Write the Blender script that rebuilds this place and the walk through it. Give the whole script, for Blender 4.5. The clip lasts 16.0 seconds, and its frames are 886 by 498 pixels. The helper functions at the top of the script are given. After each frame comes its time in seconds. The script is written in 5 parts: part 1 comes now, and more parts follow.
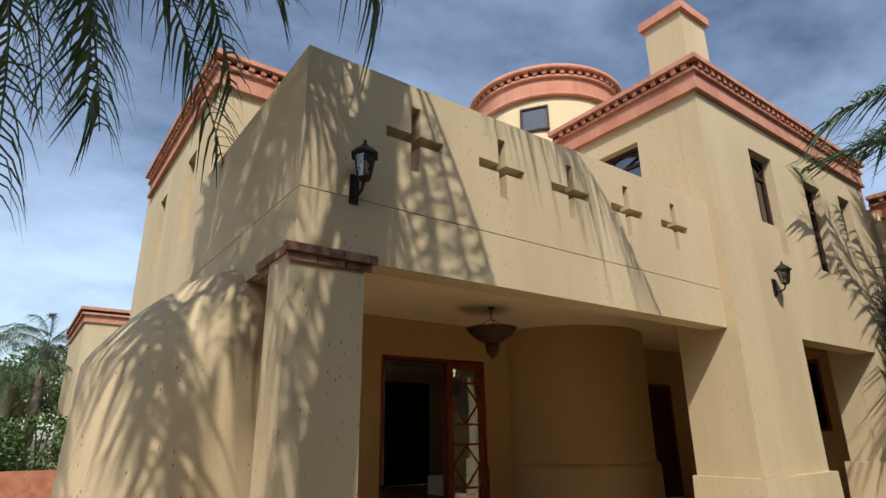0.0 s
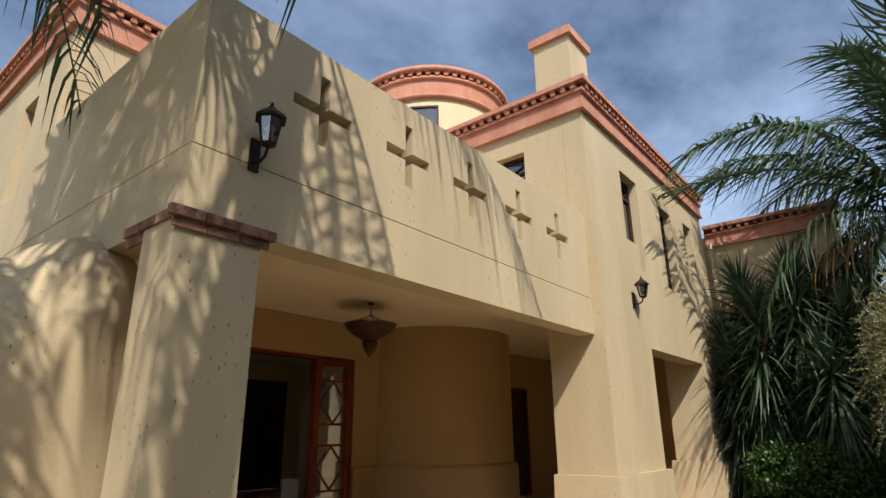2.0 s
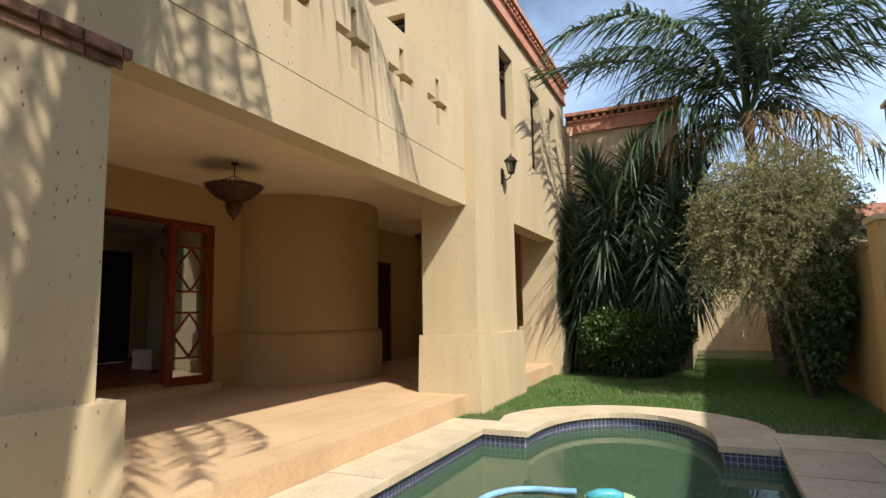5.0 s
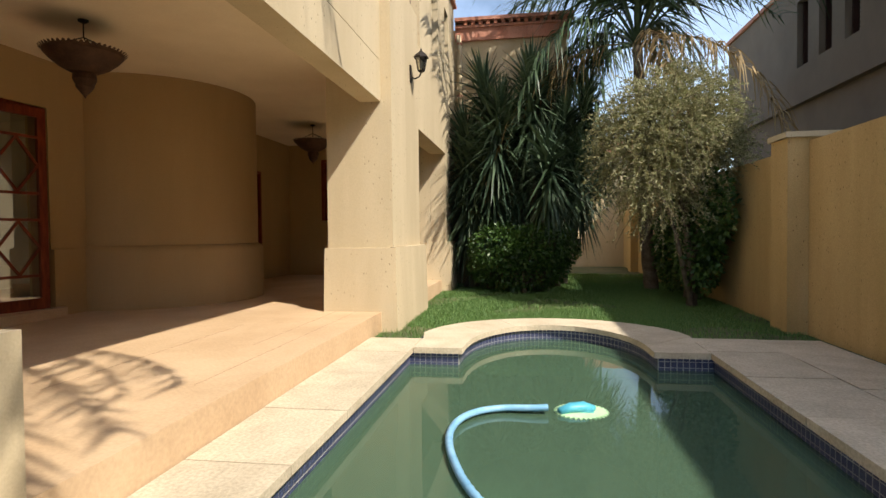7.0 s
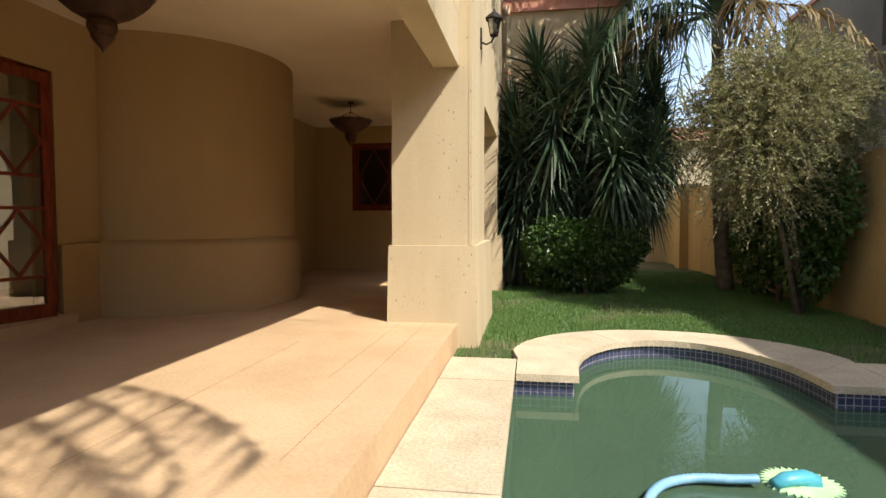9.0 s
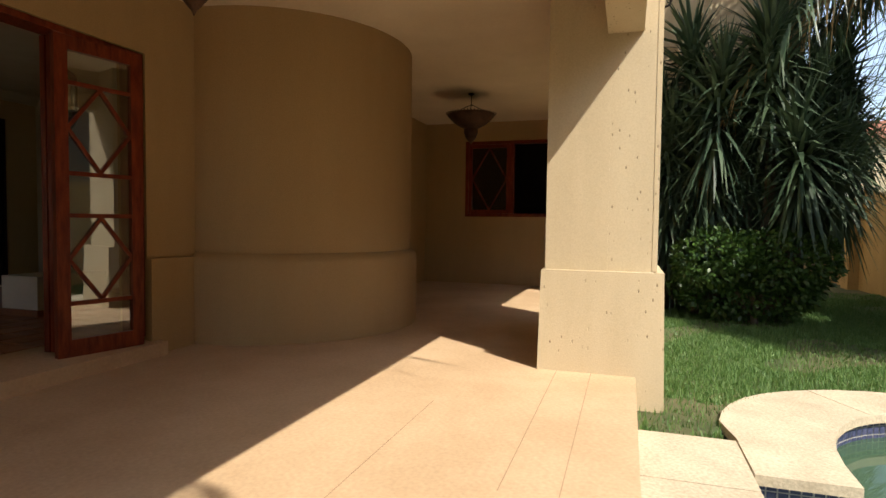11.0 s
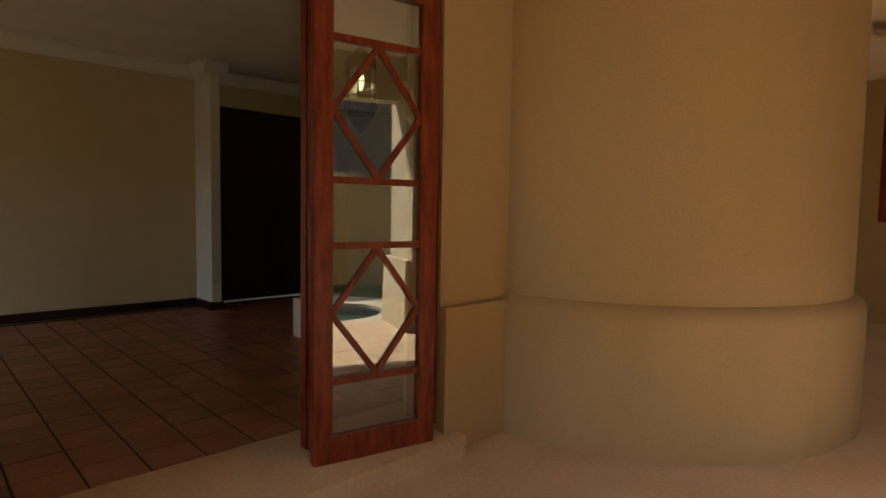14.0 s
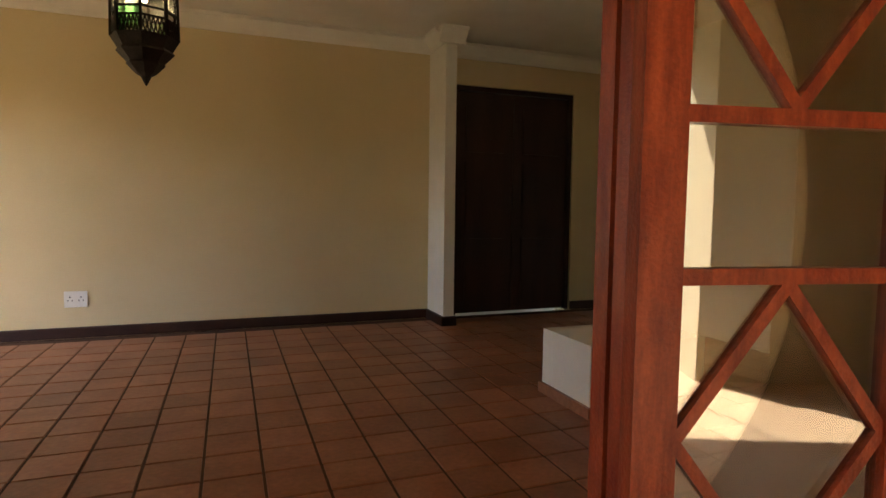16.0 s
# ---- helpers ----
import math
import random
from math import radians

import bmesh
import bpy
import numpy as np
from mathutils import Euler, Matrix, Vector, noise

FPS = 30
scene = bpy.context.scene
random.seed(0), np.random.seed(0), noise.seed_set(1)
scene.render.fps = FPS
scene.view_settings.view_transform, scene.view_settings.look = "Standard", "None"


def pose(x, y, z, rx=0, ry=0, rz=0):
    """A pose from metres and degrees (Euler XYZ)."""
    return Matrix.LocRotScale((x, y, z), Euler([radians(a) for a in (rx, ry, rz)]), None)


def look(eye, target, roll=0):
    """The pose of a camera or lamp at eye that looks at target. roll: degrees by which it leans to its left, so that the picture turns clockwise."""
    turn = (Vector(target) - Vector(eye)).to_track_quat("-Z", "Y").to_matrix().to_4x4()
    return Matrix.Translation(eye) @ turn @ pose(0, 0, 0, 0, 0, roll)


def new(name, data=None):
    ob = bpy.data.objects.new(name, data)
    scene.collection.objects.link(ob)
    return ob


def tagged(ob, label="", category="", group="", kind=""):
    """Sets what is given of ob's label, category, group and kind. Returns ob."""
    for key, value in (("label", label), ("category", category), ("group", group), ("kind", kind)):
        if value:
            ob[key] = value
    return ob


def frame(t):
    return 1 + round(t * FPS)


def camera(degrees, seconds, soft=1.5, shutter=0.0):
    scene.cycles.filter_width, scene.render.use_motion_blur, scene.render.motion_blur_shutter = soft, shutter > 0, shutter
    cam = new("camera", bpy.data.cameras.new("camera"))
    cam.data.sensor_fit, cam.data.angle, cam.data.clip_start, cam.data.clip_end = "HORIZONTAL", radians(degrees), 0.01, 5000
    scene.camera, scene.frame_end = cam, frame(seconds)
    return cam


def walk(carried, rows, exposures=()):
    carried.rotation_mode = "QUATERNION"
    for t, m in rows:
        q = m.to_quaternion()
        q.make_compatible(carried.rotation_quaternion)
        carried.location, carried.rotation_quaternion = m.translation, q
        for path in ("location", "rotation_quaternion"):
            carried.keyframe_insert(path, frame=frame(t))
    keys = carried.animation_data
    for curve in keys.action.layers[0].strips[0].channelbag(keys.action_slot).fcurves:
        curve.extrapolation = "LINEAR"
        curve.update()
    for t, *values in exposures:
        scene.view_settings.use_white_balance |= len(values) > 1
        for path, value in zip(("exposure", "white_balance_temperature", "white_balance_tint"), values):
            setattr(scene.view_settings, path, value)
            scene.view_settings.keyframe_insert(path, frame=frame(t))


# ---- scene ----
cam = camera(75.7, 16.0)
PATH = [
    (0, (-0.08, -0.144, 1.438), (1.05, 1.388, 2.054), -0.7),
    (0.5, (-0.08, 0.041, 1.427), (1.156, 1.488, 2.044), -0.8),
    (1, (-0.077, 0.134, 1.435), (1.241, 1.507, 2.051), -0.6),
    (1.5, (-0.101, 0.204, 1.429), (1.299, 1.491, 2.048), -0.6),
    (2, (-0.159, 0.277, 1.406), (1.323, 1.468, 2.026), -0.5),
    (2.5, (-0.209, 0.325, 1.385), (1.348, 1.434, 1.973), -0.5),
    (3, (-0.23, 0.358, 1.363), (1.395, 1.399, 1.886), -0.5),
    (3.5, (-0.241, 0.371, 1.342), (1.44, 1.356, 1.792), -0.5),
    (6, (0.051, 0.98, 1.137), (1.959, 1.576, 1.187), -0.8),
    (6.5, (0.153, 1.322, 1.13), (2.111, 1.73, 1.117), -0.7),
    (7, (0.294, 1.607, 1.092), (2.27, 1.914, 1.036), -0.6),
    (7.5, (0.532, 1.895, 1.079), (2.513, 2.153, 0.999), -0.5),
    (8, (0.789, 2.159, 1.093), (2.772, 2.403, 1.002), -0.5),
    (10.5, (2.13, 3.189, 1.227), (4.058, 3.714, 1.137), 0.7),
    (11, (2.426, 3.375, 1.25), (4.326, 3.99, 1.163), 0.7),
    (11.5, (2.683, 3.58, 1.287), (4.52, 4.364, 1.197), 0.8),
    (12, (2.953, 3.813, 1.31), (4.736, 4.716, 1.219), 0.8),
    (12.5, (3.223, 4.052, 1.321), (4.954, 5.05, 1.226), 0.8),
    (13, (3.491, 4.27, 1.352), (5.088, 5.47, 1.248), 1.0),
    (13.5, (3.755, 4.559, 1.412), (5.271, 5.859, 1.294), 1.1),
    (14, (3.951, 4.851, 1.434), (5.332, 6.292, 1.303), 0.9),
    (14.5, (4.195, 5.191, 1.417), (5.351, 6.818, 1.288), 0.9),
    (15, (4.353, 5.467, 1.396), (5.32, 7.213, 1.264), 0.9),
    (15.5, (4.471, 5.826, 1.392), (5.299, 7.642, 1.260), 0.7),
    (16, (4.565, 6.17, 1.393), (5.267, 8.038, 1.252), 0.7),
]
EXPOSURES = [(0.0, -0.15), (3.5, 0.18), (8.0, 0.48), (11.0, 0.5), (12.5, 0.75), (13.5, 1.2), (14.5, 1.85), (16.0, 2.8)]
walk(cam, [(t, look(eye, target, roll)) for t, eye, target, roll in PATH], EXPOSURES)

# ---------------- world, sun ----------------
SUN = Vector((0.75, 1.0, -1.4)).normalized()
world = bpy.data.worlds.new("sky")
scene.world = world
world.use_nodes = True
wn = world.node_tree.nodes
sky = wn.new("ShaderNodeTexSky")
sky.sky_type = "NISHITA"
sky.sun_disc = False
sky.sun_elevation = math.asin(-SUN.z)
sky.sun_rotation = math.atan2(-SUN.x, -SUN.y)
sky.air_density, sky.dust_density = 1.0, 1.2
# thin high cloud: the sky paler and less blue in soft drifts
tc = wn.new("ShaderNodeTexCoord")
mp_ = wn.new("ShaderNodeMapping")
mp_.inputs["Scale"].default_value = (1.2, 2.2, 3.5)
cl = wn.new("ShaderNodeTexNoise")
cl.inputs["Scale"].default_value, cl.inputs["Detail"].default_value, cl.inputs["Roughness"].default_value = 1.6, 7, 0.6
cr = wn.new("ShaderNodeMapRange")
cr.inputs["From Min"].default_value, cr.inputs["From Max"].default_value = 0.30, 0.66
hs_ = wn.new("ShaderNodeHueSaturation")
hs_.inputs["Saturation"].default_value, hs_.inputs["Value"].default_value = 0.80, 2.3
mx_ = wn.new("ShaderNodeMix")
mx_.data_type = "RGBA"
wl = world.node_tree.links
wl.new(tc.outputs["Generated"], mp_.inputs["Vector"])
wl.new(mp_.outputs[0], cl.inputs["Vector"])
wl.new(cl.outputs["Fac"], cr.inputs["Value"])
wl.new(sky.outputs[0], hs_.inputs["Color"])
wl.new(cr.outputs[0], mx_.inputs["Factor"])
wl.new(sky.outputs[0], mx_.inputs["A"])
wl.new(hs_.outputs[0], mx_.inputs["B"])
wl.new(mx_.outputs["Result"], wn["Background"].inputs[0])
wn["Background"].inputs[1].default_value = 0.112
sun = new("sun", bpy.data.lights.new("sun", "SUN"))
sun.data.energy, sun.data.angle, sun.data.color = 5.0, radians(0.5), (1.0, 0.93, 0.82)
sun.matrix_world = look((0, 0, 30), Vector((0, 0, 30)) + SUN)


# ---------------- materials ----------------
def mat(name, a, b, scale=3.0, rough=0.8, bump=0.2, fine=60.0, metal=0.0, pits=0.0, streak=False, rnd=0.0, spec=0.4, wear=0.35):
    """Two colours mixed by broad noise, modulated by fine grain, with bump; pits add small holes, streak stretches stains downwards."""
    m = bpy.data.materials.new(name)
    m.use_nodes = True
    nt = m.node_tree
    n, l = nt.nodes, nt.links
    bs = n["Principled BSDF"]
    co = n.new("ShaderNodeTexCoord")
    mp = n.new("ShaderNodeMapping")
    geo = n.new("ShaderNodeNewGeometry")
    l.new(geo.outputs["Position"], mp.inputs["Vector"])
    if streak:
        mp.inputs["Scale"].default_value = (1, 1, 0.18)
    big = n.new("ShaderNodeTexNoise")
    big.inputs["Scale"].default_value, big.inputs["Detail"].default_value, big.inputs["Roughness"].default_value = scale, 6, 0.62
    l.new(mp.outputs[0], big.inputs["Vector"])
    ramp = n.new("ShaderNodeValToRGB")
    ramp.color_ramp.elements[0].position, ramp.color_ramp.elements[1].position = 0.36, 0.68
    ramp.color_ramp.elements[0].color, ramp.color_ramp.elements[1].color = (*a, 1), (*b, 1)
    l.new(big.outputs["Fac"], ramp.inputs[0])
    small = n.new("ShaderNodeTexNoise")
    small.inputs["Scale"].default_value, small.inputs["Detail"].default_value = fine, 4
    l.new(geo.outputs["Position"], small.inputs["Vector"])
    grain = n.new("ShaderNodeMix")
    grain.data_type, grain.blend_type = "RGBA", "OVERLAY"
    grain.inputs["Factor"].default_value = wear
    l.new(ramp.outputs[0], grain.inputs["A"])
    l.new(small.outputs["Fac"], grain.inputs["B"])
    colour = grain.outputs["Result"]
    if rnd:
        info = n.new("ShaderNodeObjectInfo")
        hsv = n.new("ShaderNodeHueSaturation")
        mr = n.new("ShaderNodeMapRange")
        mr.inputs["To Min"].default_value, mr.inputs["To Max"].default_value = 1 - rnd, 1 + rnd
        l.new(info.outputs["Random"], mr.inputs["Value"])
        l.new(mr.outputs[0], hsv.inputs["Value"])
        l.new(colour, hsv.inputs["Color"])
        colour = hsv.outputs[0]
    l.new(colour, bs.inputs["Base Color"])
    bs.inputs["Roughness"].default_value, bs.inputs["Metallic"].default_value = rough, metal
    bs.inputs["Specular IOR Level"].default_value = spec
    if bump:
        height = small.outputs["Fac"]
        if pits:
            vo = n.new("ShaderNodeTexVoronoi")
            vo.inputs["Scale"].default_value = 22.0
            vo.inputs["Randomness"].default_value = 1.0
            warp = n.new("ShaderNodeMapping")
            warp.inputs["Scale"].default_value = (1, 1, 0.45)
            l.new(geo.outputs["Position"], warp.inputs["Vector"])
            l.new(warp.outputs[0], vo.inputs["Vector"])
            mr2 = n.new("ShaderNodeMapRange")
            mr2.inputs["From Min"].default_value, mr2.inputs["From Max"].default_value = 0.05, 0.15
            l.new(vo.outputs["Distance"], mr2.inputs["Value"])
            gate = n.new("ShaderNodeMapRange")
            gate.inputs["From Min"].default_value, gate.inputs["From Max"].default_value = 0.43, 0.50
            gate.inputs["To Min"].default_value, gate.inputs["To Max"].default_value = 1.0, 0.0
            l.new(big.outputs["Fac"], gate.inputs["Value"])
            mx = n.new("ShaderNodeMath")
            mx.operation = "MAXIMUM"
            l.new(mr2.outputs[0], mx.inputs[0])
            l.new(gate.outputs[0], mx.inputs[1])
            ad = n.new("ShaderNodeMath")
            ad.operation = "MULTIPLY_ADD"
            l.new(mx.outputs[0], ad.inputs[0])
            ad.inputs[1].default_value = pits
            soft_ = n.new("ShaderNodeMath")
            soft_.operation = "MULTIPLY"
            soft_.inputs[1].default_value = 0.25
            l.new(small.outputs["Fac"], soft_.inputs[0])
            l.new(soft_.outputs[0], ad.inputs[2])
            height = ad.outputs[0]
            # darker colour inside the pits paints the shade of each hole
            pit_shade = n.new("ShaderNodeMix")
            pit_shade.data_type = "RGBA"
            pit_shade.inputs["A"].default_value = (a[0] * 0.38, a[1] * 0.35, a[2] * 0.33, 1)
            l.new(mx.outputs[0], pit_shade.inputs["Factor"])
            l.new(colour, pit_shade.inputs["B"])
            l.new(pit_shade.outputs["Result"], bs.inputs["Base Color"])
        bp = n.new("ShaderNodeBump")
        bp.inputs["Strength"].default_value, bp.inputs["Distance"].default_value = bump, 0.012
        l.new(height, bp.inputs["Height"])
        l.new(bp.outputs[0], bs.inputs["Normal"])
    return m


def leaf_mat(name, a, b, rough=0.45, trans=0.25):
    """Foliage: colour varied leaf by leaf, a little light let through."""
    m = bpy.data.materials.new(name)
    m.use_nodes = True
    n, l = m.node_tree.nodes, m.node_tree.links
    bs = n["Principled BSDF"]
    geo = n.new("ShaderNodeNewGeometry")
    ramp = n.new("ShaderNodeValToRGB")
    ramp.color_ramp.elements[0].color, ramp.color_ramp.elements[1].color = (*a, 1), (*b, 1)
    l.new(geo.outputs["Random Per Island"], ramp.inputs[0])
    l.new(ramp.outputs[0], bs.inputs["Base Color"])
    bs.inputs["Roughness"].default_value = rough
    tr = n.new("ShaderNodeBsdfTranslucent")
    l.new(ramp.outputs[0], tr.inputs[0])
    mix = n.new("ShaderNodeMixShader")
    mix.inputs[0].default_value = trans
    l.new(bs.outputs[0], mix.inputs[1])
    l.new(tr.outputs[0], mix.inputs[2])
    l.new(mix.outputs[0], n["Material Output"].inputs[0])
    return m


def glass_mat(name, tint, rough=0.0, gloss=0.12):
    """Thin window glass: see-through with a mirror sheen."""
    m = bpy.data.materials.new(name)
    m.use_nodes = True
    n, l = m.node_tree.nodes, m.node_tree.links
    tr = n.new("ShaderNodeBsdfTransparent")
    tr.inputs[0].default_value = (*tint, 1)
    gl = n.new("ShaderNodeBsdfGlossy")
    gl.inputs["Roughness"].default_value = rough
    fr = n.new("ShaderNodeFresnel")
    fr.inputs[0].default_value = 1.5
    ad = n.new("ShaderNodeMath")
    ad.inputs[1].default_value = gloss
    l.new(fr.outputs[0], ad.inputs[0])
    mix = n.new("ShaderNodeMixShader")
    l.new(ad.outputs[0], mix.inputs[0])
    l.new(tr.outputs[0], mix.inputs[1])
    l.new(gl.outputs[0], mix.inputs[2])
    l.new(mix.outputs[0], n["Material Output"].inputs[0])
    return m


def glow_mat(name, colour, power):
    m = bpy.data.materials.new(name)
    m.use_nodes = True
    bs = m.node_tree.nodes["Principled BSDF"]
    bs.inputs["Base Color"].default_value = (*colour, 1)
    bs.inputs["Emission Color"].default_value = (*colour, 1)
    bs.inputs["Emission Strength"].default_value = power
    return m


def water_mat():
    m = bpy.data.materials.new("pool_water")
    m.use_nodes = True
    n, l = m.node_tree.nodes, m.node_tree.links
    tr = n.new("ShaderNodeBsdfTransparent")
    tr.inputs[0].default_value = (0.62, 0.80, 0.68, 1)
    df = n.new("ShaderNodeBsdfDiffuse")
    df.inputs[0].default_value = (0.078, 0.135, 0.085, 1)
    gl = n.new("ShaderNodeBsdfGlossy")
    gl.inputs["Roughness"].default_value = 0.015
    fr = n.new("ShaderNodeFresnel")
    fr.inputs[0].default_value = 1.33
    nz = n.new("ShaderNodeTexNoise")
    nz.inputs["Scale"].default_value, nz.inputs["Detail"].default_value = 3.5, 2
    bp = n.new("ShaderNodeBump")
    bp.inputs["Strength"].default_value, bp.inputs["Distance"].default_value = 0.05, 0.02
    l.new(nz.outputs["Fac"], bp.inputs["Height"])
    l.new(bp.outputs[0], gl.inputs["Normal"])
    l.new(bp.outputs[0], fr.inputs["Normal"])
    murk = n.new("ShaderNodeMixShader")
    murk.inputs[0].default_value = 0.72
    l.new(tr.outputs[0], murk.inputs[1])
    l.new(df.outputs[0], murk.inputs[2])
    mix = n.new("ShaderNodeMixShader")
    l.new(fr.outputs[0], mix.inputs[0])
    l.new(murk.outputs[0], mix.inputs[1])
    l.new(gl.outputs[0], mix.inputs[2])
    l.new(mix.outputs[0], n["Material Output"].inputs[0])
    return m


STUCCO = mat("stucco", (0.47, 0.375, 0.235), (0.56, 0.455, 0.295), 1.3, 0.9, 0.3, 90, pits=3.0, streak=True, wear=0.14)
# smooth stucco under the patio ceiling, its colour darkened for the shade there
STUCCO_SMOOTH_SHADED = mat("stucco_smooth_shaded", (0.37, 0.245, 0.112), (0.43, 0.295, 0.142), 0.9, 0.9, 0.25, 110, streak=True, wear=0.18)
STUCCO_YELLOW = mat("stucco_yellow", (0.42, 0.28, 0.11), (0.52, 0.36, 0.16), 1.6, 0.9, 0.35, 80, pits=1.5, streak=True, wear=0.25)
# neighbour's stucco, darkened so the shade on its wall is in the colour
STUCCO_GREY_SHADED = mat("stucco_grey_shaded", (0.17, 0.135, 0.10), (0.21, 0.17, 0.125), 1.0, 0.9, 0.3, 80, wear=0.2)
CEILING = mat("ceiling_paint", (0.66, 0.54, 0.38), (0.74, 0.62, 0.45), 1.0, 0.9, 0.1, 60, wear=0.12)
ROOM_WALL = mat("room_paint", (0.62, 0.50, 0.28), (0.68, 0.56, 0.34), 0.7, 0.85, 0.1, 120, wear=0.1)
WHITE = mat("white_paint", (0.72, 0.68, 0.58), (0.80, 0.76, 0.66), 2.0, 0.7, 0.08, 80, wear=0.1)
BRICK = mat("terracotta_brick", (0.36, 0.13, 0.075), (0.52, 0.225, 0.14), 7.0, 0.85, 0.4, 70, rnd=0.22, wear=0.4)
TERRA = mat("terracotta_band", (0.44, 0.185, 0.12), (0.55, 0.27, 0.185), 4.0, 0.85, 0.35, 60, streak=True, wear=0.35)
PATIO = mat("patio_screed", (0.485, 0.33, 0.19), (0.58, 0.41, 0.25), 1.4, 0.75, 0.15, 45, wear=0.2)
COPING = mat("coping_stone", (0.44, 0.365, 0.255), (0.57, 0.48, 0.345), 3.0, 0.85, 0.35, 50, rnd=0.08, wear=0.4)
TILE = mat("quarry_tile", (0.27, 0.105, 0.052), (0.38, 0.165, 0.085), 3.5, 0.42, 0.12, 40, rnd=0.16, wear=0.3)
GROUT = mat("dark_grout", (0.07, 0.036, 0.022), (0.10, 0.055, 0.034), 5.0, 0.9, 0.2, 60)
WOOD = mat("red_hardwood", (0.10, 0.011, 0.004), (0.22, 0.040, 0.012), 26.0, 0.36, 0.15, 120, streak=True, wear=0.3, spec=0.25)
DARKWOOD = mat("dark_hardwood", (0.028, 0.010, 0.007), (0.05, 0.018, 0.011), 5.0, 0.5, 0.15, 70, streak=True)
IRON = mat("black_iron", (0.018, 0.014, 0.012), (0.04, 0.03, 0.024), 9.0, 0.55, 0.25, 80, metal=0.6)
RUST = mat("rusted_iron", (0.05, 0.025, 0.015), (0.10, 0.05, 0.028), 9.0, 0.7, 0.3, 80, metal=0.4)
SOIL = mat("lawn_soil", (0.055, 0.075, 0.025), (0.13, 0.115, 0.055), 1.2, 0.95, 0.5, 40, wear=0.5)
MOSAIC = mat("pool_mosaic", (0.035, 0.045, 0.10), (0.08, 0.085, 0.16), 20.0, 0.3, 0.1, 90, wear=0.4)
MORTAR = mat("pale_mortar", (0.42, 0.40, 0.36), (0.52, 0.5, 0.46), 9.0, 0.9, 0.2, 60)
POOLSHELL = mat("pool_plaster", (0.16, 0.21, 0.14), (0.23, 0.28, 0.19), 1.2, 0.9, 0.2, 30, wear=0.3)
BARK = mat("bark", (0.09, 0.07, 0.05), (0.19, 0.15, 0.11), 8.0, 0.95, 0.8, 30, wear=0.5)
BLUE = mat("pool_hose_plastic", (0.16, 0.36, 0.55), (0.28, 0.50, 0.68), 8.0, 0.4, 0.1, 50, wear=0.15)
AQUA = mat("cleaner_plastic", (0.06, 0.33, 0.44), (0.10, 0.42, 0.52), 8.0, 0.4, 0.1, 50, wear=0.15)
LIME = mat("cleaner_disc_plastic", (0.42, 0.66, 0.36), (0.52, 0.74, 0.44), 8.0, 0.5, 0.1, 50, wear=0.15)
PLASTIC = mat("white_plastic", (0.75, 0.72, 0.66), (0.8, 0.77, 0.7), 5.0, 0.35, 0.02, 50, wear=0.05)
# near-black colour that stands in for unlit interiors behind windows
UNLIT = mat("unlit_room", (0.02, 0.015, 0.012), (0.035, 0.026, 0.02), 2.0, 0.9, 0.1, 30)
BLIND = mat("blind_slat", (0.55, 0.5, 0.45), (0.65, 0.6, 0.54), 5.0, 0.6, 0.05, 50)
GLASS = glass_mat("window_glass", (0.86, 0.9, 0.88), gloss=0.04)
# cap bricks: dirt and the shade they lie in, both in the colour
CAPBRICK = mat("weathered_shaded_brick", (0.15, 0.075, 0.05), (0.36, 0.19, 0.13), 9.0, 0.9, 0.5, 60, rnd=0.25, wear=0.5)
DOORGLASS = glass_mat("door_glass", (0.8, 0.84, 0.82), gloss=0.16)
GLASS_DARK = glass_mat("upstairs_glass", (0.35, 0.36, 0.4), gloss=0.16)
LAMPGLASS = glass_mat("lantern_glass", (0.8, 0.78, 0.7), 0.15, 0.2)
GREENGLASS = glass_mat("green_lantern_glass", (0.25, 0.65, 0.25), 0.1, 0.1)
WATER = water_mat()
BULB = glow_mat("lit_bulb", (1.0, 0.78, 0.42), 3.0)
PALM_LEAF = leaf_mat("palm_leaf", (0.035, 0.075, 0.03), (0.10, 0.14, 0.065), 0.4)
PALM_DRY = leaf_mat("dry_palm_leaf", (0.22, 0.15, 0.06), (0.33, 0.23, 0.10), 0.7)
YUCCA_LEAF = leaf_mat("yucca_leaf", (0.022, 0.05, 0.025), (0.08, 0.12, 0.06), 0.55, 0.12)
OLIVE_LEAF = leaf_mat("shrub_leaf", (0.14, 0.16, 0.05), (0.42, 0.38, 0.21), 0.6, 0.35)
BUSH_LEAF = leaf_mat("bush_leaf", (0.025, 0.065, 0.012), (0.085, 0.16, 0.03), 0.45)
GRASS = leaf_mat("grass_blade", (0.065, 0.16, 0.035), (0.19, 0.30, 0.085), 0.55, 0.3)
FAR_LEAF = leaf_mat("far_tree_leaf", (0.05, 0.09, 0.03), (0.15, 0.20, 0.07), 0.55)


# ---------------- mesh helpers ----------------
def box(bm, x0, y0, z0, x1, y1, z1):
    v = [bm.verts.new((x, y, z)) for z in (z0, z1) for y in (y0, y1) for x in (x0, x1)]
    for f in ((0, 2, 3, 1), (4, 5, 7, 6), (0, 1, 5, 4), (2, 6, 7, 3), (0, 4, 6, 2), (1, 3, 7, 5)):
        bm.faces.new([v[i] for i in f])
    return v


